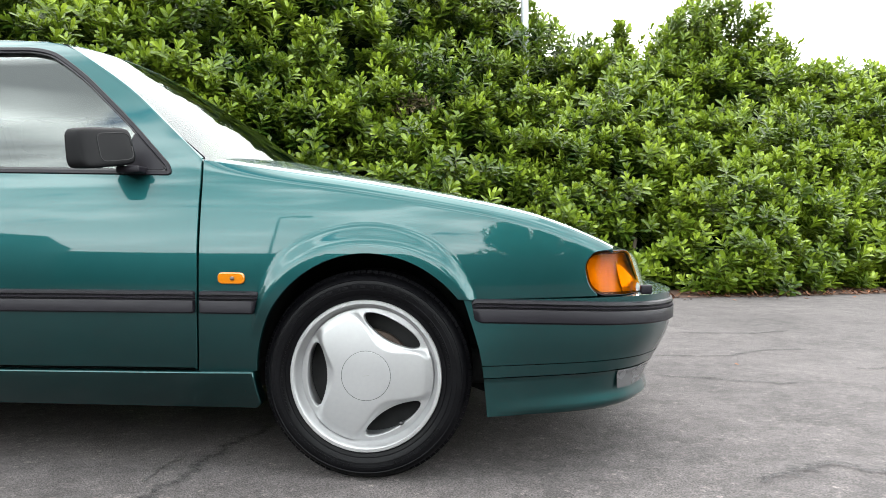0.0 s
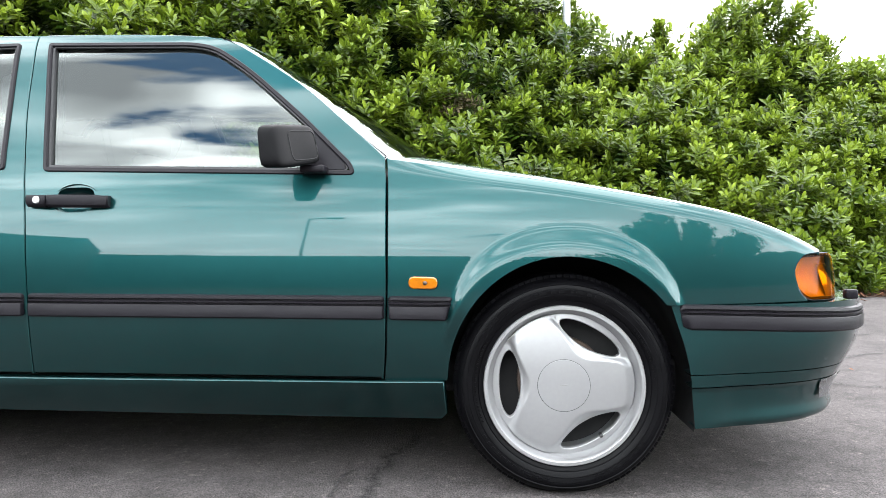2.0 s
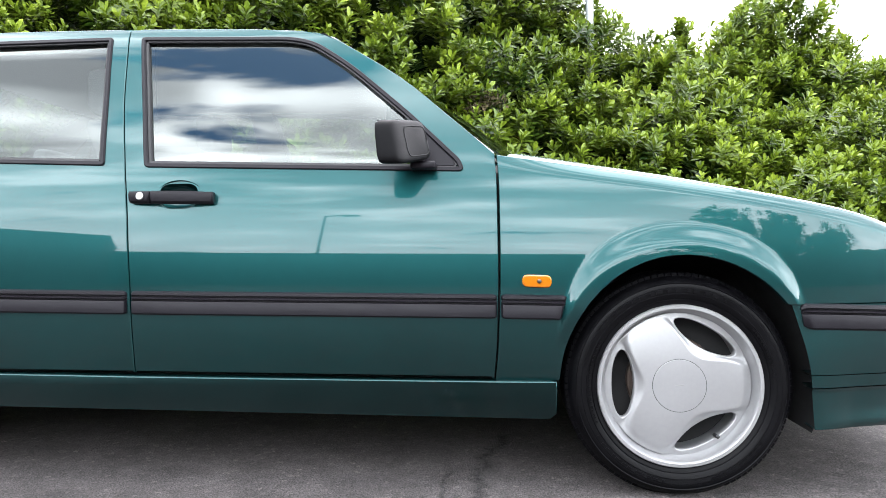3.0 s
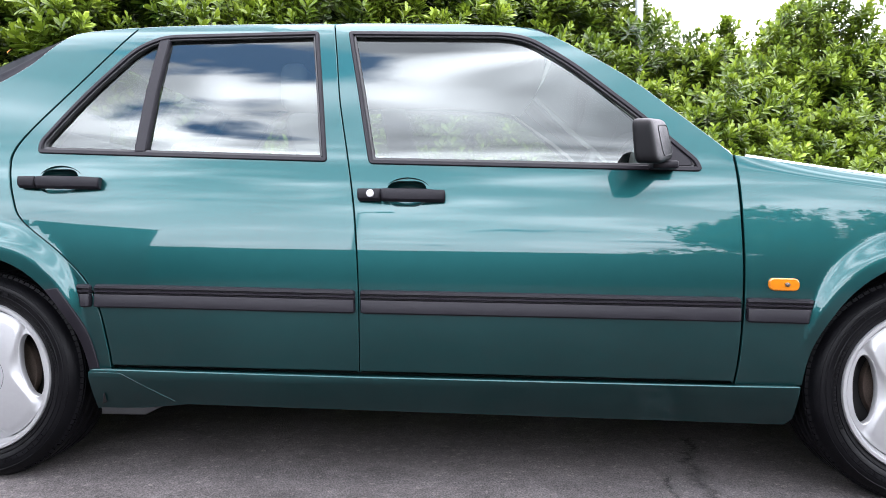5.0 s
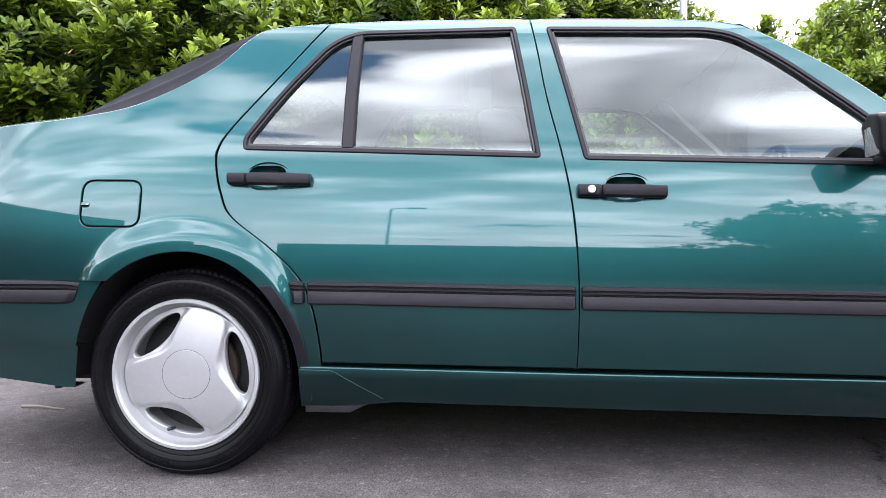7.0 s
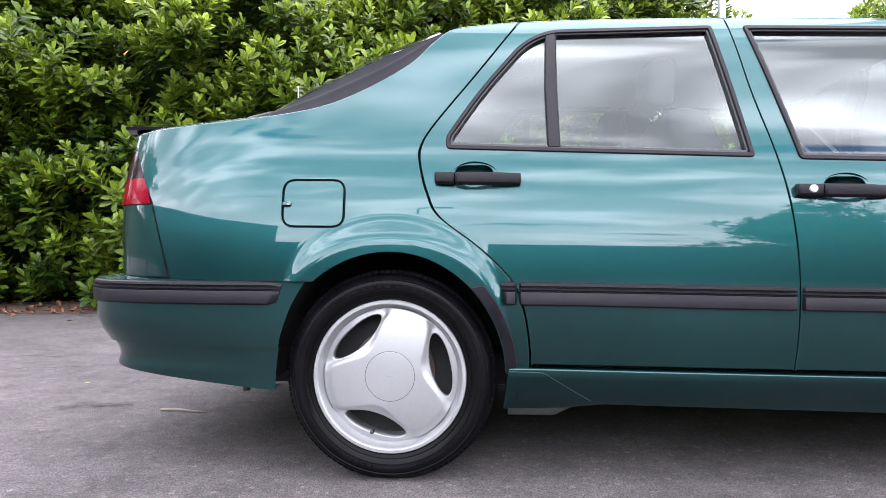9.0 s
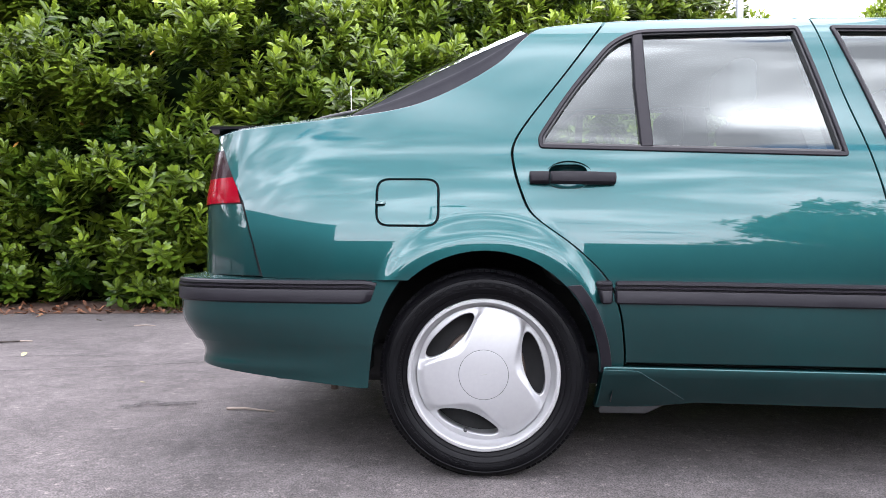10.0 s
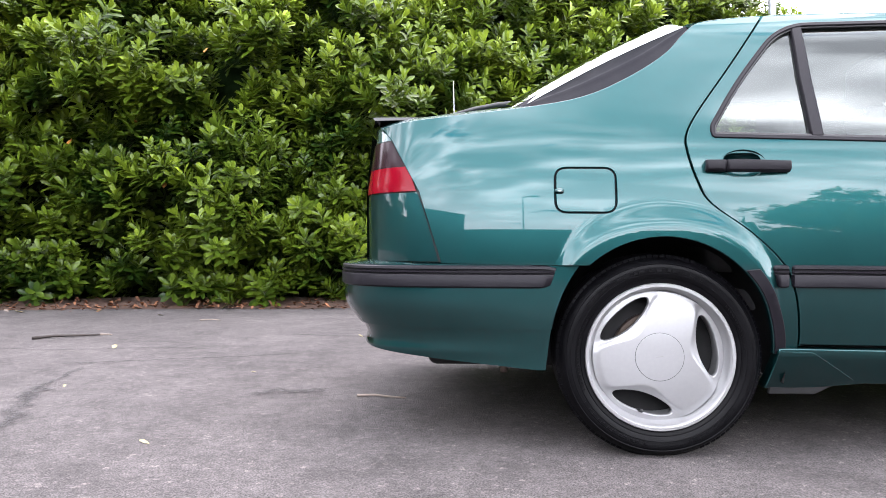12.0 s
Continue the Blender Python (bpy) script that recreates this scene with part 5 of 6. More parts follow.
# ---- the laurel hedge ----
def leaf_material():
    m = bpy.data.materials.new("laurel_leaf")
    m.use_nodes = True
    nt = m.node_tree
    p = nt.nodes["Principled BSDF"]
    geo = nt.nodes.new("ShaderNodeNewGeometry")
    oi = nt.nodes.new("ShaderNodeObjectInfo")
    co = nt.nodes.new("ShaderNodeTexCoord")
    r = nt.nodes.new("ShaderNodeValToRGB")
    el = r.color_ramp.elements
    el[0].position, el[0].color = 0.0, (0.014, 0.040, 0.005, 1)
    el[1].position, el[1].color = 1.0, (0.27, 0.35, 0.034, 1)
    e = el.new(0.55)
    e.color = (0.108, 0.162, 0.011, 1)
    nz = nt.nodes.new("ShaderNodeTexNoise")
    nz.inputs["Scale"].default_value, nz.inputs["Detail"].default_value = 1.6, 3
    nt.links.new(geo.outputs["Position"], nz.inputs["Vector"])
    mr = nt.nodes.new("ShaderNodeMapRange")
    mr.inputs[1].default_value, mr.inputs[2].default_value = 0.3, 0.7
    mr.inputs[3].default_value, mr.inputs[4].default_value = -0.22, 0.28
    nt.links.new(nz.outputs["Fac"], mr.inputs[0])
    sc = nt.nodes.new("ShaderNodeMath")
    sc.operation = "MULTIPLY_ADD"
    sc.inputs[1].default_value = 0.22
    nt.links.new(geo.outputs["Random Per Island"], sc.inputs[0])
    nt.links.new(mr.outputs[0], sc.inputs[2])
    ad = nt.nodes.new("ShaderNodeMath")
    ad.operation = "ADD"
    ad.use_clamp = True
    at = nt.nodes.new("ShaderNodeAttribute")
    at.attribute_name = "age_and_shade"
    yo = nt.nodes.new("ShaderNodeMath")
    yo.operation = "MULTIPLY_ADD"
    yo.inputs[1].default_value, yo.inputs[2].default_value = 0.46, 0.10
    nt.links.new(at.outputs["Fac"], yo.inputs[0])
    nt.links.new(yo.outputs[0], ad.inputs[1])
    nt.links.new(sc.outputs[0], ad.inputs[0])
    nt.links.new(ad.outputs[0], r.inputs[0])
    nt.links.new(r.outputs[0], p.inputs["Base Color"])
    p.inputs["Roughness"].default_value = 0.33
    p.inputs["Specular IOR Level"].default_value = 0.32
    tr = nt.nodes.new("ShaderNodeBsdfTranslucent")
    nt.links.new(r.outputs[0], tr.inputs[0])
    mx = nt.nodes.new("ShaderNodeMixShader")
    mx.inputs[0].default_value = 0.24
    out = nt.nodes["Material Output"]
    nt.links.new(p.outputs[0], mx.inputs[1])
    nt.links.new(tr.outputs[0], mx.inputs[2])
    nt.links.new(mx.outputs[0], out.inputs[0])
    return m


LEAF = leaf_material()
# near-black green that paints the shade seen between the leaves
HEDGE_SHADE = material("painted_hedge_shade", (0.0067, 0.0134, 0.00469), 1.0, scale=5, vary=0.4, spec=0.0)
rng = np.random.default_rng(7)


def leaf_verts(length, width, droop):
    """A narrow blunt leaf, widest past its middle and folded along its rib: 8 points."""
    L, w = length, width
    pts = [(0, 0, 0)]
    for f, h in ((0.38, 0.42), (0.80, 0.50)):
        d = -droop * f * f
        pts += [(-w * h, f * L, 0.24 * w * h + d), (0, f * L, -0.18 * w * h + d), (w * h, f * L, 0.24 * w * h + d)]
    return np.array(pts + [(0, L, -droop)])


LEAF_FACES = np.array([(0, 2, 1), (0, 3, 2), (1, 2, 5), (1, 5, 4), (2, 3, 6), (2, 6, 5), (4, 5, 7), (5, 6, 7)])
LEAF_N = 8


def sprig(k):
    """A shoot along +z with leaves spiralling round it: points and triangles."""
    r = np.random.default_rng(100 + k)
    V, F, Y = [], [], []
    n = 15 + k % 4
    for i in range(n):
        h = -0.16 + 0.20 * i / n
        a = 2.4 * i + r.uniform(-0.3, 0.3)
        tilt = radians(12 + 58 * (i / (n - 1)) ** 1.5 + r.uniform(-9, 9))     # 90: straight up
        lv = leaf_verts(r.uniform(0.120, 0.168) * (1 - 0.30 * (i / n) ** 3), r.uniform(0.042, 0.053), r.uniform(0.004, 0.035))
        ct, st = math.cos(tilt), math.sin(tilt)
        y, z = lv[:, 1] * ct - lv[:, 2] * st, lv[:, 1] * st + lv[:, 2] * ct
        x = lv[:, 0]
        X, Q = x * math.cos(a) - y * math.sin(a), x * math.sin(a) + y * math.cos(a)
        F.append(LEAF_FACES + LEAF_N * i)
        V.append(np.stack([X, Q, z + h], 1))
        Y.append(np.full(LEAF_N, (i / (n - 1)) ** 2.6))
    return np.concatenate(V), np.concatenate(F), np.concatenate(Y)


SPRIGS = [sprig(k) for k in range(8)]
hedge_base = hermite([(-14, 3.9), (-8.0, 4.40), (-6.4, 4.62), (-4.7, 4.75), (-1.0, 5.65), (2.67, 6.55), (4.05, 6.75), (5.44, 7.15), (14, 9.6)])
hedge_lean = hermite([(-14, 0.10), (-7, 0.08), (-4.5, 0.14), (-1, 0.50), (2, 0.70), (5, 0.75), (14, 0.75)])
hedge_top = hermite([(-14, 3.9), (-7, 4.5), (-3, 4.7), (-0.4, 4.75), (0.75, 4.42), (1.25, 4.04), (1.9, 3.75), (2.9, 3.62), (4.2, 3.8), (5.5, 3.65), (7, 3.5), (14, 3.3)])


def lump(x, z, amp=1.0):
    return amp * (0.34 * noise.noise((x * 0.75, z * 0.8, 3.1)) + 0.22 * noise.noise((x * 1.7, z * 1.9, 8.4)))


def hedge_y(x, z):
    zz = max(z, 0)
    foot = 0.25 * max(0, 1 - zz / 0.5) ** 2
    tall = float(smooth01((-2.2 - x) / 2.2))         # the oldest part bellies out and leans back above
    foot += tall * (0.46 * max(0, 1 - zz / 1.9) ** 1.3 - 0.14 * math.exp(-((zz - 2.45) / 0.50) ** 2) + 0.34 * max(0, zz - 2.35))
    return float(hedge_base(x)) + float(hedge_lean(x)) * zz + lump(x, z) + foot


def add_sprigs(places):
    """Joined sprigs: (place, out direction, size, kind)."""
    VV, FF, YY, off = [], [], [], 0
    for p, d, size, k in places:
        V, F, Y = SPRIGS[k]
        low = float(smooth01((-2.2 - p[0]) / 2.0)) * float(smooth01((2.7 - p[2]) / 1.8))     # old growth, few new shoots; its low shade is painted in too
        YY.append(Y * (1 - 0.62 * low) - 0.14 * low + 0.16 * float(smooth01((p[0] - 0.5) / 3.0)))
        q = Vector(d).to_track_quat("Z", "Y")
        M = np.array((q.to_matrix() @ Matrix.Rotation(rng.uniform(0, 6.28), 3, "Z")))
        VV.append((V * size) @ M.T + np.array(p))
        FF.append(F + off)
        off += len(V)
    return np.concatenate(VV), np.concatenate(FF), np.concatenate(YY)


def np_mesh(name, V, F, age_and_shade, mat, parent):
    me = bpy.data.meshes.new(name)
    me.vertices.add(len(V))
    me.vertices.foreach_set("co", np.asarray(V, np.float32).ravel())
    me.loops.add(len(F) * 3)
    me.loops.foreach_set("vertex_index", np.asarray(F, np.int32).ravel())
    me.polygons.add(len(F))
    me.polygons.foreach_set("loop_start", np.arange(0, 3 * len(F), 3, dtype=np.int32))
    me.polygons.foreach_set("loop_total", np.full(len(F), 3, np.int32))
    me.update(calc_edges=True)
    me.polygons.foreach_set("use_smooth", [True] * len(F))
    if age_and_shade is not None:
        me.attributes.new("age_and_shade", "FLOAT", "POINT").data.foreach_set("value", np.asarray(age_and_shade, np.float32))
    me.materials.append(mat)
    ob = new(name, me)
    ob.parent = parent
    return ob


hedge = new("laurel_hedge")
tagged(hedge, "tall overgrown cherry laurel hedge with glossy green leaves", "hedge")
places = []
for i in range(1500):                    # boughs: flat pads of upright shoots, dark below
    bx = rng.uniform(-11.5, 10.5)
    btop = float(hedge_top(bx)) + 0.25 * noise.noise((bx * 2.2, 0.4, 1.7))
    bz = rng.uniform(0.10, btop)
    by = hedge_y(bx, bz) + rng.uniform(-0.30, 0.22)
    size = rng.uniform(0.18, 0.36)
    for j in range(int(rng.integers(5, 10))):
        a = rng.uniform(math.pi, 2 * math.pi)
        rr = size * math.sqrt(rng.uniform(0.1, 1.0))
        o = Vector((rr * math.cos(a) * 1.25, rr * math.sin(a), 0.30 * size * rng.normal(0, 1) + 0.35 * (size - rr)))
        d = Vector((0.55 * math.cos(a) + rng.normal(0, 0.25), 0.55 * math.sin(a) - 0.15, 0.75 + rng.normal(0, 0.22)))
        places.append(((bx + o.x, by + o.y, max(bz + o.z, 0.05)), d, rng.uniform(0.82, 1.22), int(rng.integers(0, 8))))
for i in range(3700):                    # the shaded growth between
    x = rng.uniform(-11.5, 10.5)
    z = rng.uniform(0.06, float(hedge_top(x)))
    d = Vector((rng.normal(0, 0.45), -0.8 + rng.normal(0, 0.35), rng.uniform(0.15, 1.25)))
    places.append(((x, hedge_y(x, z) + 0.20 + abs(rng.normal(0.14, 0.16)), z), d, rng.uniform(0.80, 1.15), int(rng.integers(0, 8))))
for i in range(1500):                    # the crown's ragged top
    x = rng.uniform(-11.5, 10.5)
    top = float(hedge_top(x)) + 0.25 * noise.noise((x * 2.2, 0.4, 1.7))
    y = hedge_y(x, top) + rng.uniform(-0.1, 1.3)
    z = top + abs(rng.normal(0, 0.10)) - 0.12
    places.append(((x, y, z), Vector((rng.normal(0, 0.35), -0.4, 1.0)), rng.uniform(0.85, 1.3), int(rng.integers(0, 8))))
for cx, h, w in ((2.52, 4.22, 0.16), (4.25, 5.05, 0.55), (3.75, 4.55, 0.45), (3.30, 4.20, 0.40), (4.80, 4.45, 0.40), (5.35, 4.05, 0.40)):    # leaders that stand above the rest
    for i in range(int(270 * w) + 22):
        z = rng.uniform(3.0, h)
        k = (h - z) / (h - 3.0)
        x = cx + rng.normal(0, 0.62) * w * (0.35 + k)
        y = hedge_y(cx, 3.6) + rng.normal(0.2, 0.5) * w
        places.append(((x, y, z), Vector((rng.normal(0, 0.6), -0.6, 0.9)), rng.uniform(0.8, 1.2), int(rng.integers(0, 8))))
# the shoots that stand furthest out over the yard are lifted out singly
order = sorted(range(len(places)), key=lambda i: places[i][0][1] - 0.62 * max(places[i][0][0] + 4.7, -0.5) * 0.4 + (0 if -7.2 < places[i][0][0] < 4.5 else 50))
single = set(order[:290])
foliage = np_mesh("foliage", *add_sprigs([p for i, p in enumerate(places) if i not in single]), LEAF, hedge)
foliage["kind"] = "stuff"
SPRIG_DATA = []
for k in range(8):
    ob = np_mesh("leaf_sprig", *SPRIGS[k], LEAF, hedge)
    SPRIG_DATA.append(ob.data)
    bpy.data.objects.remove(ob)
for i in sorted(single):
    p, d, size, k = places[i]
    ob = new("leaf_sprig", SPRIG_DATA[k])
    ob.parent = hedge
    ob.matrix_world = Matrix.Translation(p) @ (d.to_track_quat("Z", "Y").to_matrix() @ Matrix.Rotation(rng.uniform(0, 6.28), 3, "Z")).to_4x4() @ Matrix.Scale(size, 4)
# a dead shoot and single withered leaves
dead = [((-0.75 + rng.normal(0, 0.16), hedge_y(-0.75, 2.45) - 0.28 + rng.uniform(-0.1, 0.1), 2.45 + rng.normal(0, 0.12)), Vector((rng.normal(0, 0.6), -0.7, rng.normal(0.3, 0.5))), rng.uniform(0.6, 0.9), int(rng.integers(0, 8))) for i in range(16)]
tagged(np_mesh("dead_shoot", *add_sprigs(dead), material("withered_shoot", (0.0737, 0.05695, 0.0268), 0.8, scale=9, vary=0.35, random_vary=0.5), hedge), "withered brown shoot among the green laurel leaves", kind="stuff")
ORANGE = material("withered_orange_leaf", (0.3685, 0.1608, 0.0335), 0.5, scale=9, vary=0.2, random_vary=0.4)
VV, FF = [], []
for i in range(46):
    x, z = rng.uniform(-8, 7), rng.uniform(0.25, 3.0)
    R2 = np.array(Vector((rng.normal(0, 1), -0.7, rng.normal(0, 0.6))).to_track_quat("Y", "Z").to_matrix())
    VV.append(leaf_verts(rng.uniform(0.08, 0.13), 0.05, 0.02) @ R2.T + np.array((x, hedge_y(x, z) - 0.10, z)))
    FF.append(LEAF_FACES + LEAF_N * i)
tagged(np_mesh("withered_leaves", np.concatenate(VV), np.concatenate(FF), None, ORANGE, hedge), kind="stuff")


# a plain dark sheet added behind the leaves; its colour stands for shade
def shade_backing(u, v):
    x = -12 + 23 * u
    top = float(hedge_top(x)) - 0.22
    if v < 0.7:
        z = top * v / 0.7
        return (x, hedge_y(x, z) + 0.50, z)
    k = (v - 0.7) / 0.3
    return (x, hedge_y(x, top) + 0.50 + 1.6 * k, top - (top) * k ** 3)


sheet("inner_growth", shade_backing, 90, 22, HEDGE_SHADE, hedge, "dark sheet behind the leaves, coloured as the hedge's inner shade", flip=True)
for i in range(26):
    x = -11 + 0.83 * i + rng.uniform(-0.3, 0.3)
    y = hedge_y(x, 0.2) + 0.40
    pts = [(x, y, -0.02), (x + rng.normal(0, 0.1), y + 0.02, 0.7), (x + rng.normal(0, 0.3), hedge_y(x, 1.5) + 0.45, 1.5), (x + rng.normal(0, 0.5), hedge_y(x, 2.4) + 0.5, 2.4)]
    tube("stem", pts, lambda u: 0.035 * (1 - 0.75 * u), BARK, hedge, "brown woody stem")

# far lamp column behind the hedge
pole = new("lamp_column")
pole.location = (0.94, 8.1, 0)
tagged(pole, "grey steel lamp column rising behind the hedge", "lamp post")
shaft = tube("shaft", [(0.94, 8.1, 0), (0.94, 8.1, 4), (0.94, 8.1, 8)], lambda u: 0.065 - 0.015 * u, material("galvanised_steel", (0.2814, 0.2948, 0.3082), 0.5, 0.4, scale=3, vary=0.1), None)
shaft.parent = pole
shaft.matrix_parent_inverse = Matrix.Translation(-Vector(pole.location))

# ---- across the yard: what the paint and the glass mirror ----
GALV = bpy.data.materials["galvanised_steel"]


def far_part(ob, holder):
    ob.parent = holder
    ob.matrix_parent_inverse = Matrix.Translation(-Vector(holder.location))
    return ob


def yard_tree(x, y, height, spread, seed):
    """A trunk, limbs that fork outwards and a ragged crown with gaps."""
    r = np.random.default_rng(seed)
    tree = new("yard_tree")
    tree.location = (x, y, 0)
    tagged(tree, "dark leafy tree with open crown across the yard", "tree", "trees across the yard")
    far_part(tube("trunk", [(x, y, 0), (x + 0.1, y, height * 0.2), (x - 0.08, y - 0.1, height * 0.45), (x + 0.1, y, height * 0.78)], lambda u: 0.17 - 0.12 * u, BARK, None), tree)
    pl = []
    for k in range(17):
        a, h0 = 2.4 * k, height * (0.16 + 0.034 * k)
        reach = spread * (1.0 - 0.035 * k) * r.uniform(0.75, 1.1)
        foot = Vector((x, y, h0))
        tip = foot + Vector((reach * math.cos(a), reach * math.sin(a), height * 0.20 * r.uniform(0.6, 1.3)))
        far_part(tube("limb", [foot, foot.lerp(tip, 0.5) + Vector((0, 0, 0.25)), tip], lambda u: 0.06 - 0.045 * u, BARK, None), tree)
        for i in range(32):
            c = foot.lerp(tip, r.uniform(0.30, 1.08)) + Vector(r.normal(0, 0.36, 3))
            pl.append((tuple(c), Vector(r.normal(0, 1, 3)) + Vector((0, 0, 0.8)), r.uniform(1.6, 3.0), int(r.integers(0, 8))))
    crown = far_part(np_mesh("crown", *add_sprigs(pl), LEAF, None), tree)
    crown["kind"] = "stuff"


yard_tree(5.4, -14.2, 7.4, 3.0, 21)
yard_tree(9.6, -16.0, 8.0, 3.3, 22)
yard_tree(13.4, -15.0, 7.0, 3.0, 23)
# these two stand out of view, added to darken what the tail mirrors
yard_tree(-15.0, -2.2, 8.5, 3.8, 24)
yard_tree(-16.0, 3.6, 9.0, 3.8, 25)

street = new("street_lamp")
street.location = (-3.75, -10.6, 0)
tagged(street, "tall grey street lamp with a short arm", "street lamp")
far_part(tube("column", [(-3.75, -10.6, 0), (-3.75, -10.6, 2.6), (-3.75, -10.6, 5.2)], lambda u: 0.040 - 0.015 * u, GALV, None), street)
far_part(tube("arm", [(-3.75, -10.6, 5.2), (-3.5, -10.6, 5.28), (-3.25, -10.6, 5.28)], 0.028, GALV, None), street)
far_part(box("lantern", (-3.42, -10.66, 5.24), (-3.05, -10.54, 5.31), GALV, None, "", 0.02), street)

# the low wall that closes the yard, with its coping
FENCE = material("dark_mossy_wall", (0.0268, 0.03082, 0.02412), 0.95, scale=1.5, vary=0.4, bump=0.5, bump_scale=60)
tagged(box("wall_south", (-45, -10.15, -0.05), (45, -9.9, 2.16), FENCE, None, "", 0.01), "long dark mossy wall across the yard", "wall", kind="structure")
tagged(box("wall_coping", (-45, -10.19, 2.16), (45, -9.86, 2.22), FENCE, None, "", 0.015), "weathered coping on the yard wall", "coping", kind="structure")

# the low shed in front of it
RENDER = material("grey_rendered_wall", (0.035, 0.036, 0.036), 0.9, scale=2, vary=0.25, bump=0.3, bump_scale=90)
FELT = material("dark_roofing_felt", (0.0268, 0.0268, 0.02814), 0.9, scale=3, vary=0.3)
shed = new("shed")
shed.location = (-9.6, -7.3, 0)
tagged(shed, "low grey flat-roofed shed across the yard", "shed")
turn = Matrix.Rotation(radians(-28), 4, "Z")
for nm, lo, hi, mt in (("wall", (-3.2, -2.2, 0), (3.2, 2.2, 3.0), RENDER), ("roof", (-3.22, -2.22, 3.0), (3.22, 2.22, 3.12), FELT), ("door", (0.8, 2.2, 0), (1.75, 2.25, 2.05), FELT)):
    ob = box(nm, lo, hi, mt, None, "", 0.02)
    for v in ob.data.vertices:            # a roof that falls to one end
        if v.co.z > 2.5:
            v.co.z -= 0.10 * v.co.x
    ob.data.transform(turn)
    ob.parent = shed

WOOD = material("distant_treeline", (0.01675, 0.03015, 0.0134), 0.95, scale=0.6, vary=0.5)


def treeline(u, v):
    a = 2 * math.pi * u
    r = 75 + 6 * v
    rag = 1.0 if math.cos(a) > 0.10 else 0.12
    h = 12.5 + rag * (1.6 * noise.noise((math.cos(a) * 9, math.sin(a) * 9, 0.2)) + 1.4 * noise.noise((math.cos(a) * 40, math.sin(a) * 40, 0.7)))
    return (-1.5 + r * math.cos(a), r * math.sin(a), -0.1 + h * v)


tagged(sheet("backdrop", treeline, 360, 3, WOOD, None), "distant dark line of trees round the yard", "treeline", kind="structure")

# ---- on the ground ----
def worn_band(name, pts, width, z, seed, label):
    """A flat band along points (x, y) with its wear strongest along the middle."""
    P = spline([np.array(p, float) for p in pts], 12)
    n = len(P)
    verts, wear = [], []
    for k, p in enumerate(P):
        t = P[min(k + 1, n - 1)] - P[max(k - 1, 0)]
        t = t / (np.linalg.norm(t) + 1e-9)
        q = np.array((-t[1], t[0]))
        end = min(1.0, min(k, n - 1 - k) / 6)
        side = 0.35 * width * noise.noise((k * 0.35, seed, 0.3))
        for j in range(5):
            o = (j - 2) / 2
            c = p + q * (width * o + side)
            verts.append((c[0], c[1], z))
            wear.append((1 - abs(o)) * 0.46 * end)
    faces = [[k * 5 + j, k * 5 + j + 1, (k + 1) * 5 + j + 1, (k + 1) * 5 + j][::-1] for k in range(n - 1) for j in range(4)]
    ob = link_mesh(name, verts, faces, TAR, None)
    ob.data.attributes.new("wear", "FLOAT", "POINT").data.foreach_set("value", wear)
    return tagged(ob, label, "crack", kind="structure")


CRACK = "dark crumbling crack across the worn asphalt"
for k, (pts, wd) in enumerate((
        ([(-0.78, -0.40), (-0.60, -0.13), (-0.56, 0.12), (-0.51, 0.41), (-0.42, 0.75)], 0.085),
        ([(-0.62, -0.10), (-0.66, 0.10), (-0.60, 0.28)], 0.03),
        ([(1.05, 1.66), (1.44, 1.53), (1.74, 1.42), (1.9, 1.45)], 0.07),
        ([(1.2, 2.12), (1.39, 2.21), (1.75, 2.2), (2.05, 2.40), (2.6, 2.5)], 0.06),
        ([(1.5, 3.3), (2.2, 3.2), (2.9, 3.45)], 0.09),
        ([(2.1, 1.7), (2.6, 1.85), (3.2, 1.8)], 0.08),
        ([(-5.13, 0.66), (-5.25, 1.07), (-5.31, 1.56)], 0.06),
        ([(-5.6, 1.42), (-5.31, 1.50), (-4.95, 1.62), (-4.58, 1.73), (-4.1, 1.95)], 0.035),
        ([(-6.6, 2.0), (-5.8, 1.9), (-5.2, 2.02), (-4.7, 1.95)], 0.035),
        ([(-4.80, -0.05), (-4.95, 0.35), (-5.13, 0.74), (-5.2, 1.0)], 0.14),
        ([(1.00, 0.00), (1.25, 0.13), (1.40, 0.20), (1.60, 0.14), (1.95, 0.14)], 0.09),
        ([(-4.3, 0.75), (-4.05, 0.85), (-3.8, 0.95)], 0.12),
        ([(-4.9, 2.75), (-4.2, 2.6), (-3.6, 2.75)], 0.06))):
    worn_band("asphalt_crack", pts, 1.5 * wd, 0.0035 + 0.0004 * k, k, CRACK)

# soil and leaf litter along the hedge foot
bm = bmesh.new()
cols = []
for k in range(260):
    x = -12 + 23 * k / 259
    y0 = float(hedge_base(x)) - 0.16 - 0.10 * noise.noise((x * 2.3, 1.1, 0)) - 0.05 * noise.noise((x * 9.3, 1.1, 0))
    cols.append([bm.verts.new((x, y0 + (0.9 * j / 5), 0.004 + (0.045 * smooth01(j / 3)) + (0.015 * noise.noise((x * 6, j, 2)) if j else 0))) for j in range(6)])
for a, b in zip(cols, cols[1:]):
    for j in range(5):
        bm.faces.new((a[j], b[j], b[j + 1], a[j + 1]))
tagged(part("dirt_strip", bm, SOIL, None), "brown soil with leaf litter along the hedge foot", "soil", kind="structure")
VV, FF, off = [], [], 0
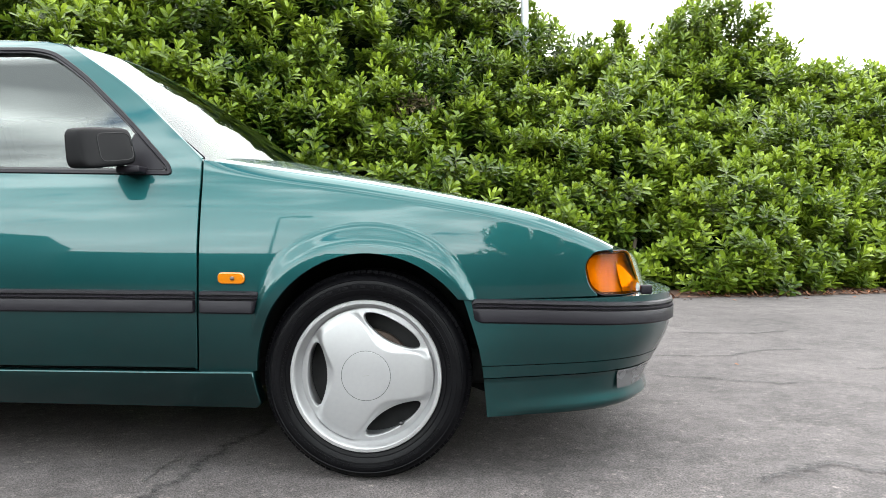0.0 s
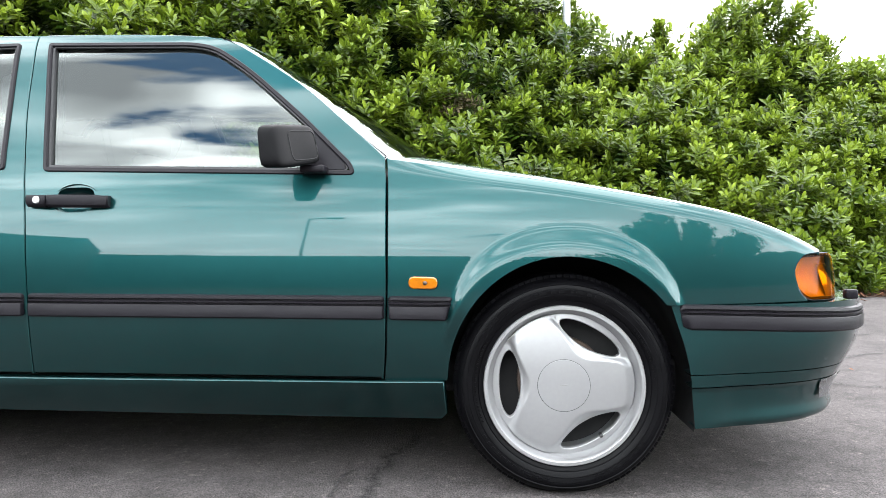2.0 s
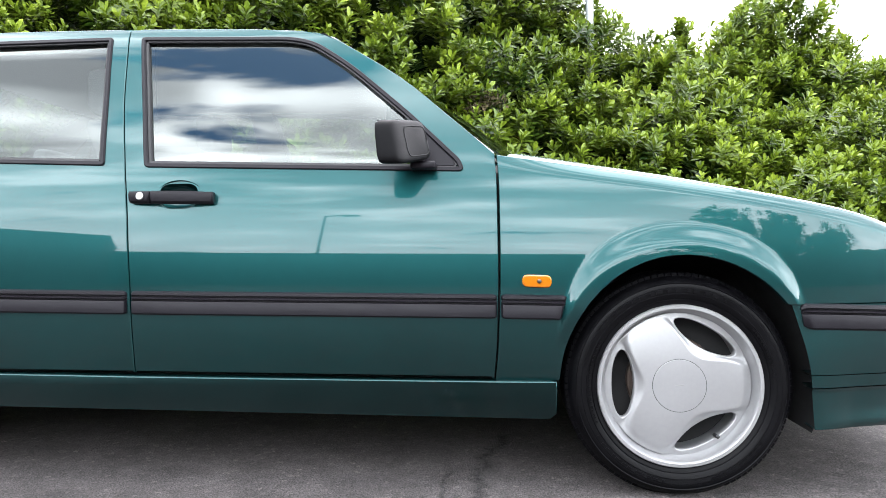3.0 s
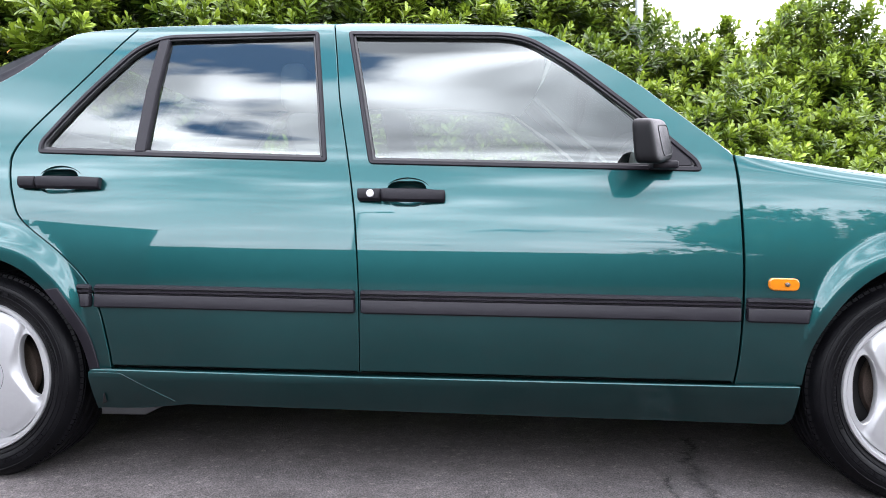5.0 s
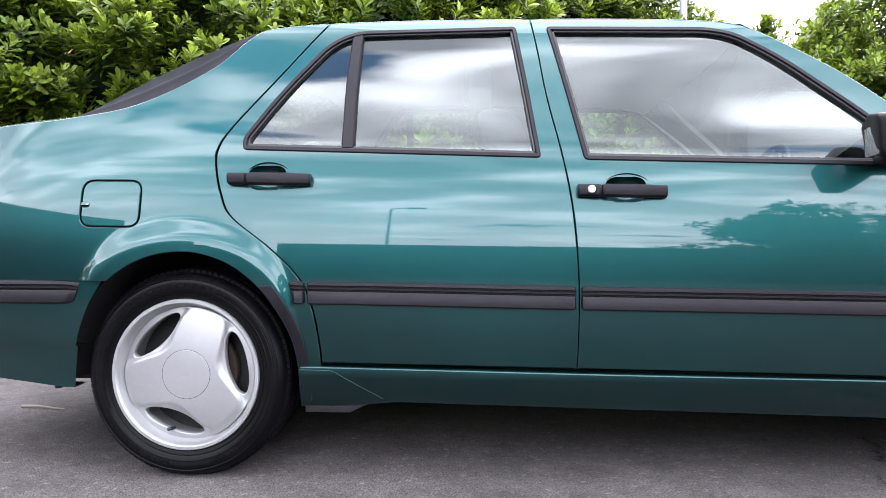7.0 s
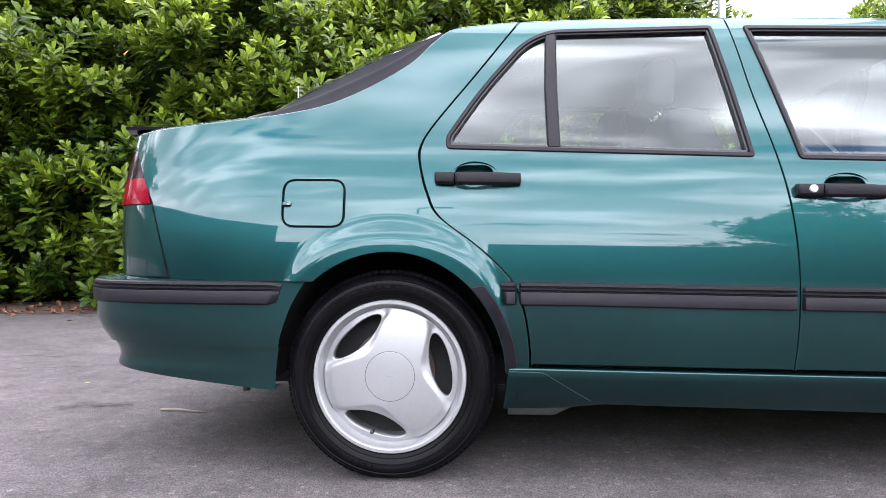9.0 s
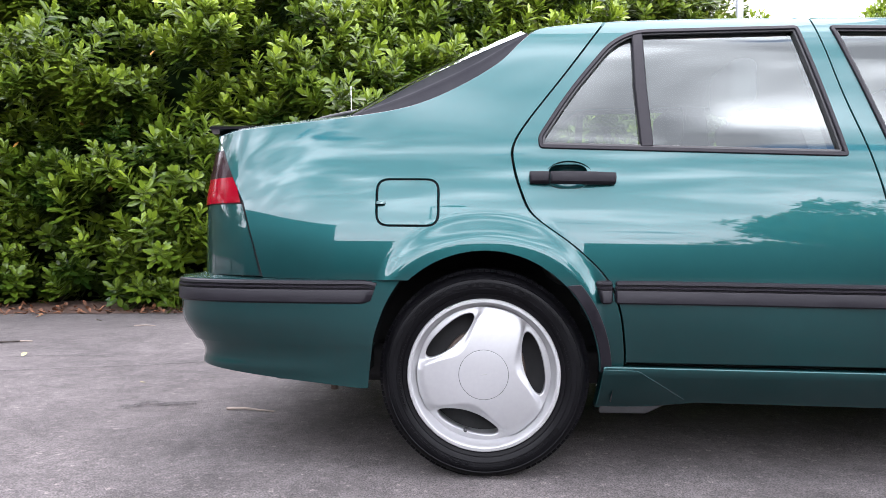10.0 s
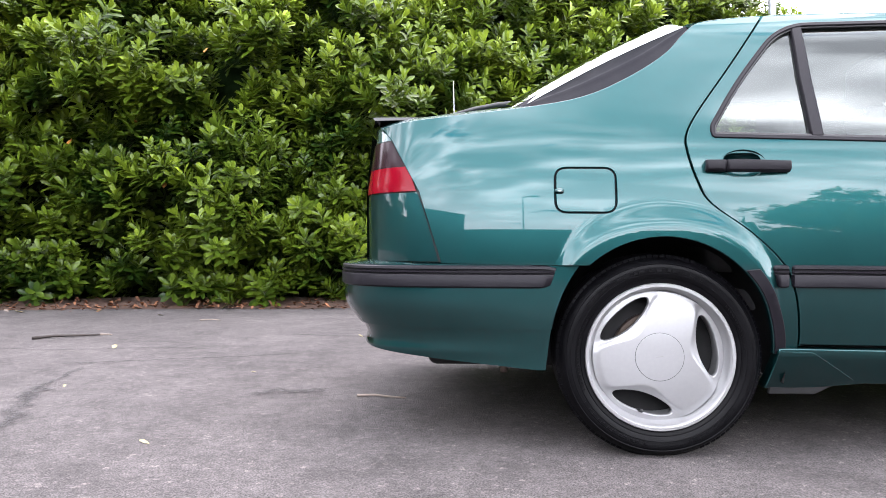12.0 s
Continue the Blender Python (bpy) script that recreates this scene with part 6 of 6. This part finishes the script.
for i in range(1500):
    x = rng.uniform(-11, 9)
    y = float(hedge_base(x)) - 0.20 + abs(rng.normal(0, 0.22)) - (0.35 if rng.uniform() < 0.06 else 0)
    lv = leaf_verts(rng.uniform(0.05, 0.10), rng.uniform(0.02, 0.04), -0.015)
    a = rng.uniform(0, 6.28)
    R2 = np.array(Matrix.Rotation(a, 3, "Z") @ Matrix.Rotation(rng.normal(0, 0.3), 3, "X"))
    VV.append(lv @ R2.T + np.array((x, y, 0.012 + max(0, y - float(hedge_base(x)) + 0.1) * 0.12)))
    FF.append(LEAF_FACES + off)
    off += LEAF_N
tagged(np_mesh("leaf_litter", np.concatenate(VV), np.concatenate(FF), None, BROWN, None), "fallen brown leaves under the hedge", "leaf litter", kind="stuff")

# single fallen leaves and twigs in the yard
YELLOW = material("yellowed_leaf", (0.268, 0.2278, 0.1072), 0.6, scale=30, vary=0.3)
PALEWOOD = material("bleached_twig", (0.201, 0.1608, 0.134), 0.8, scale=40, vary=0.3)


def fallen_leaf(x, y, a, size, mat):
    V = leaf_verts(size, size * 0.42, -0.2 * size)
    R2 = np.array(Matrix.Rotation(a, 3, "Z"))
    V = V @ R2.T
    V[:, 2] -= V[:, 2].min()
    ob = link_mesh("fallen_leaf", V, [list(f) for f in LEAF_FACES], mat, None)
    ob.location = (x, y, 0.001)
    return tagged(ob, "small yellowed leaf lying on the asphalt", "leaf", "leaves on the asphalt")


for x, y, a, sz, m in ((-5.49, 1.99, 0.4, 0.075, YELLOW), (-4.282, 0.08, 1.2, 0.045, YELLOW), (-7.55, 4.10, 2.2, 0.09, YELLOW), (-6.9, 4.18, 0.2, 0.08, YELLOW), (-7.73, 4.11, 1.0, 0.09, PALEWOOD),
                       (1.736, 1.906, 0.3, 0.035, BROWN), (-4.35, 1.3, 2.0, 0.03, YELLOW), (-4.05, 2.6, 0.8, 0.05, YELLOW), (-5.1, 0.9, 0.5, 0.03, YELLOW), (4.1, 6.2, 1.1, 0.07, BROWN), (3.2, 6.0, 0.4, 0.06, BROWN), (-6.1, 3.9, 2.6, 0.07, YELLOW)):
    fallen_leaf(x, y, a, sz, m)
for pts in ([(-3.74, 0.79, 0.006), (-3.66, 0.775, 0.012), (-3.60, 0.77, 0.007), (-3.53, 0.755, 0.006)], [(-5.6, 3.5, 0.005), (-5.5, 3.52, 0.009), (-5.42, 3.50, 0.005)]):
    tagged(tube("twig", pts, lambda u: 0.006 - 0.003 * u, PALEWOOD, None, n=6), "thin dry twig lying on the asphalt", "twig", "twigs on the asphalt")
DARKWOOD = material("wet_dark_twig", (0.02345, 0.01675, 0.0134), 0.7, scale=40, vary=0.3, bump=0.4, bump_scale=120)
thick = tagged(tube("twig", [(-6.26, 2.34, 0.010), (-6.15, 2.41, 0.018), (-6.04, 2.48, 0.012), (-5.90, 2.55, 0.010)], lambda u: 0.011 - 0.005 * u, DARKWOOD, None, n=8), "dark broken twig with a pale end on the asphalt", "twig", "twigs on the asphalt")
tube("broken_end", [(-5.905, 2.548, 0.010), (-5.87, 2.562, 0.010), (-5.83, 2.57, 0.008)], lambda u: 0.0065 - 0.003 * u, PALEWOOD, thick, "pale broken end", n=8)
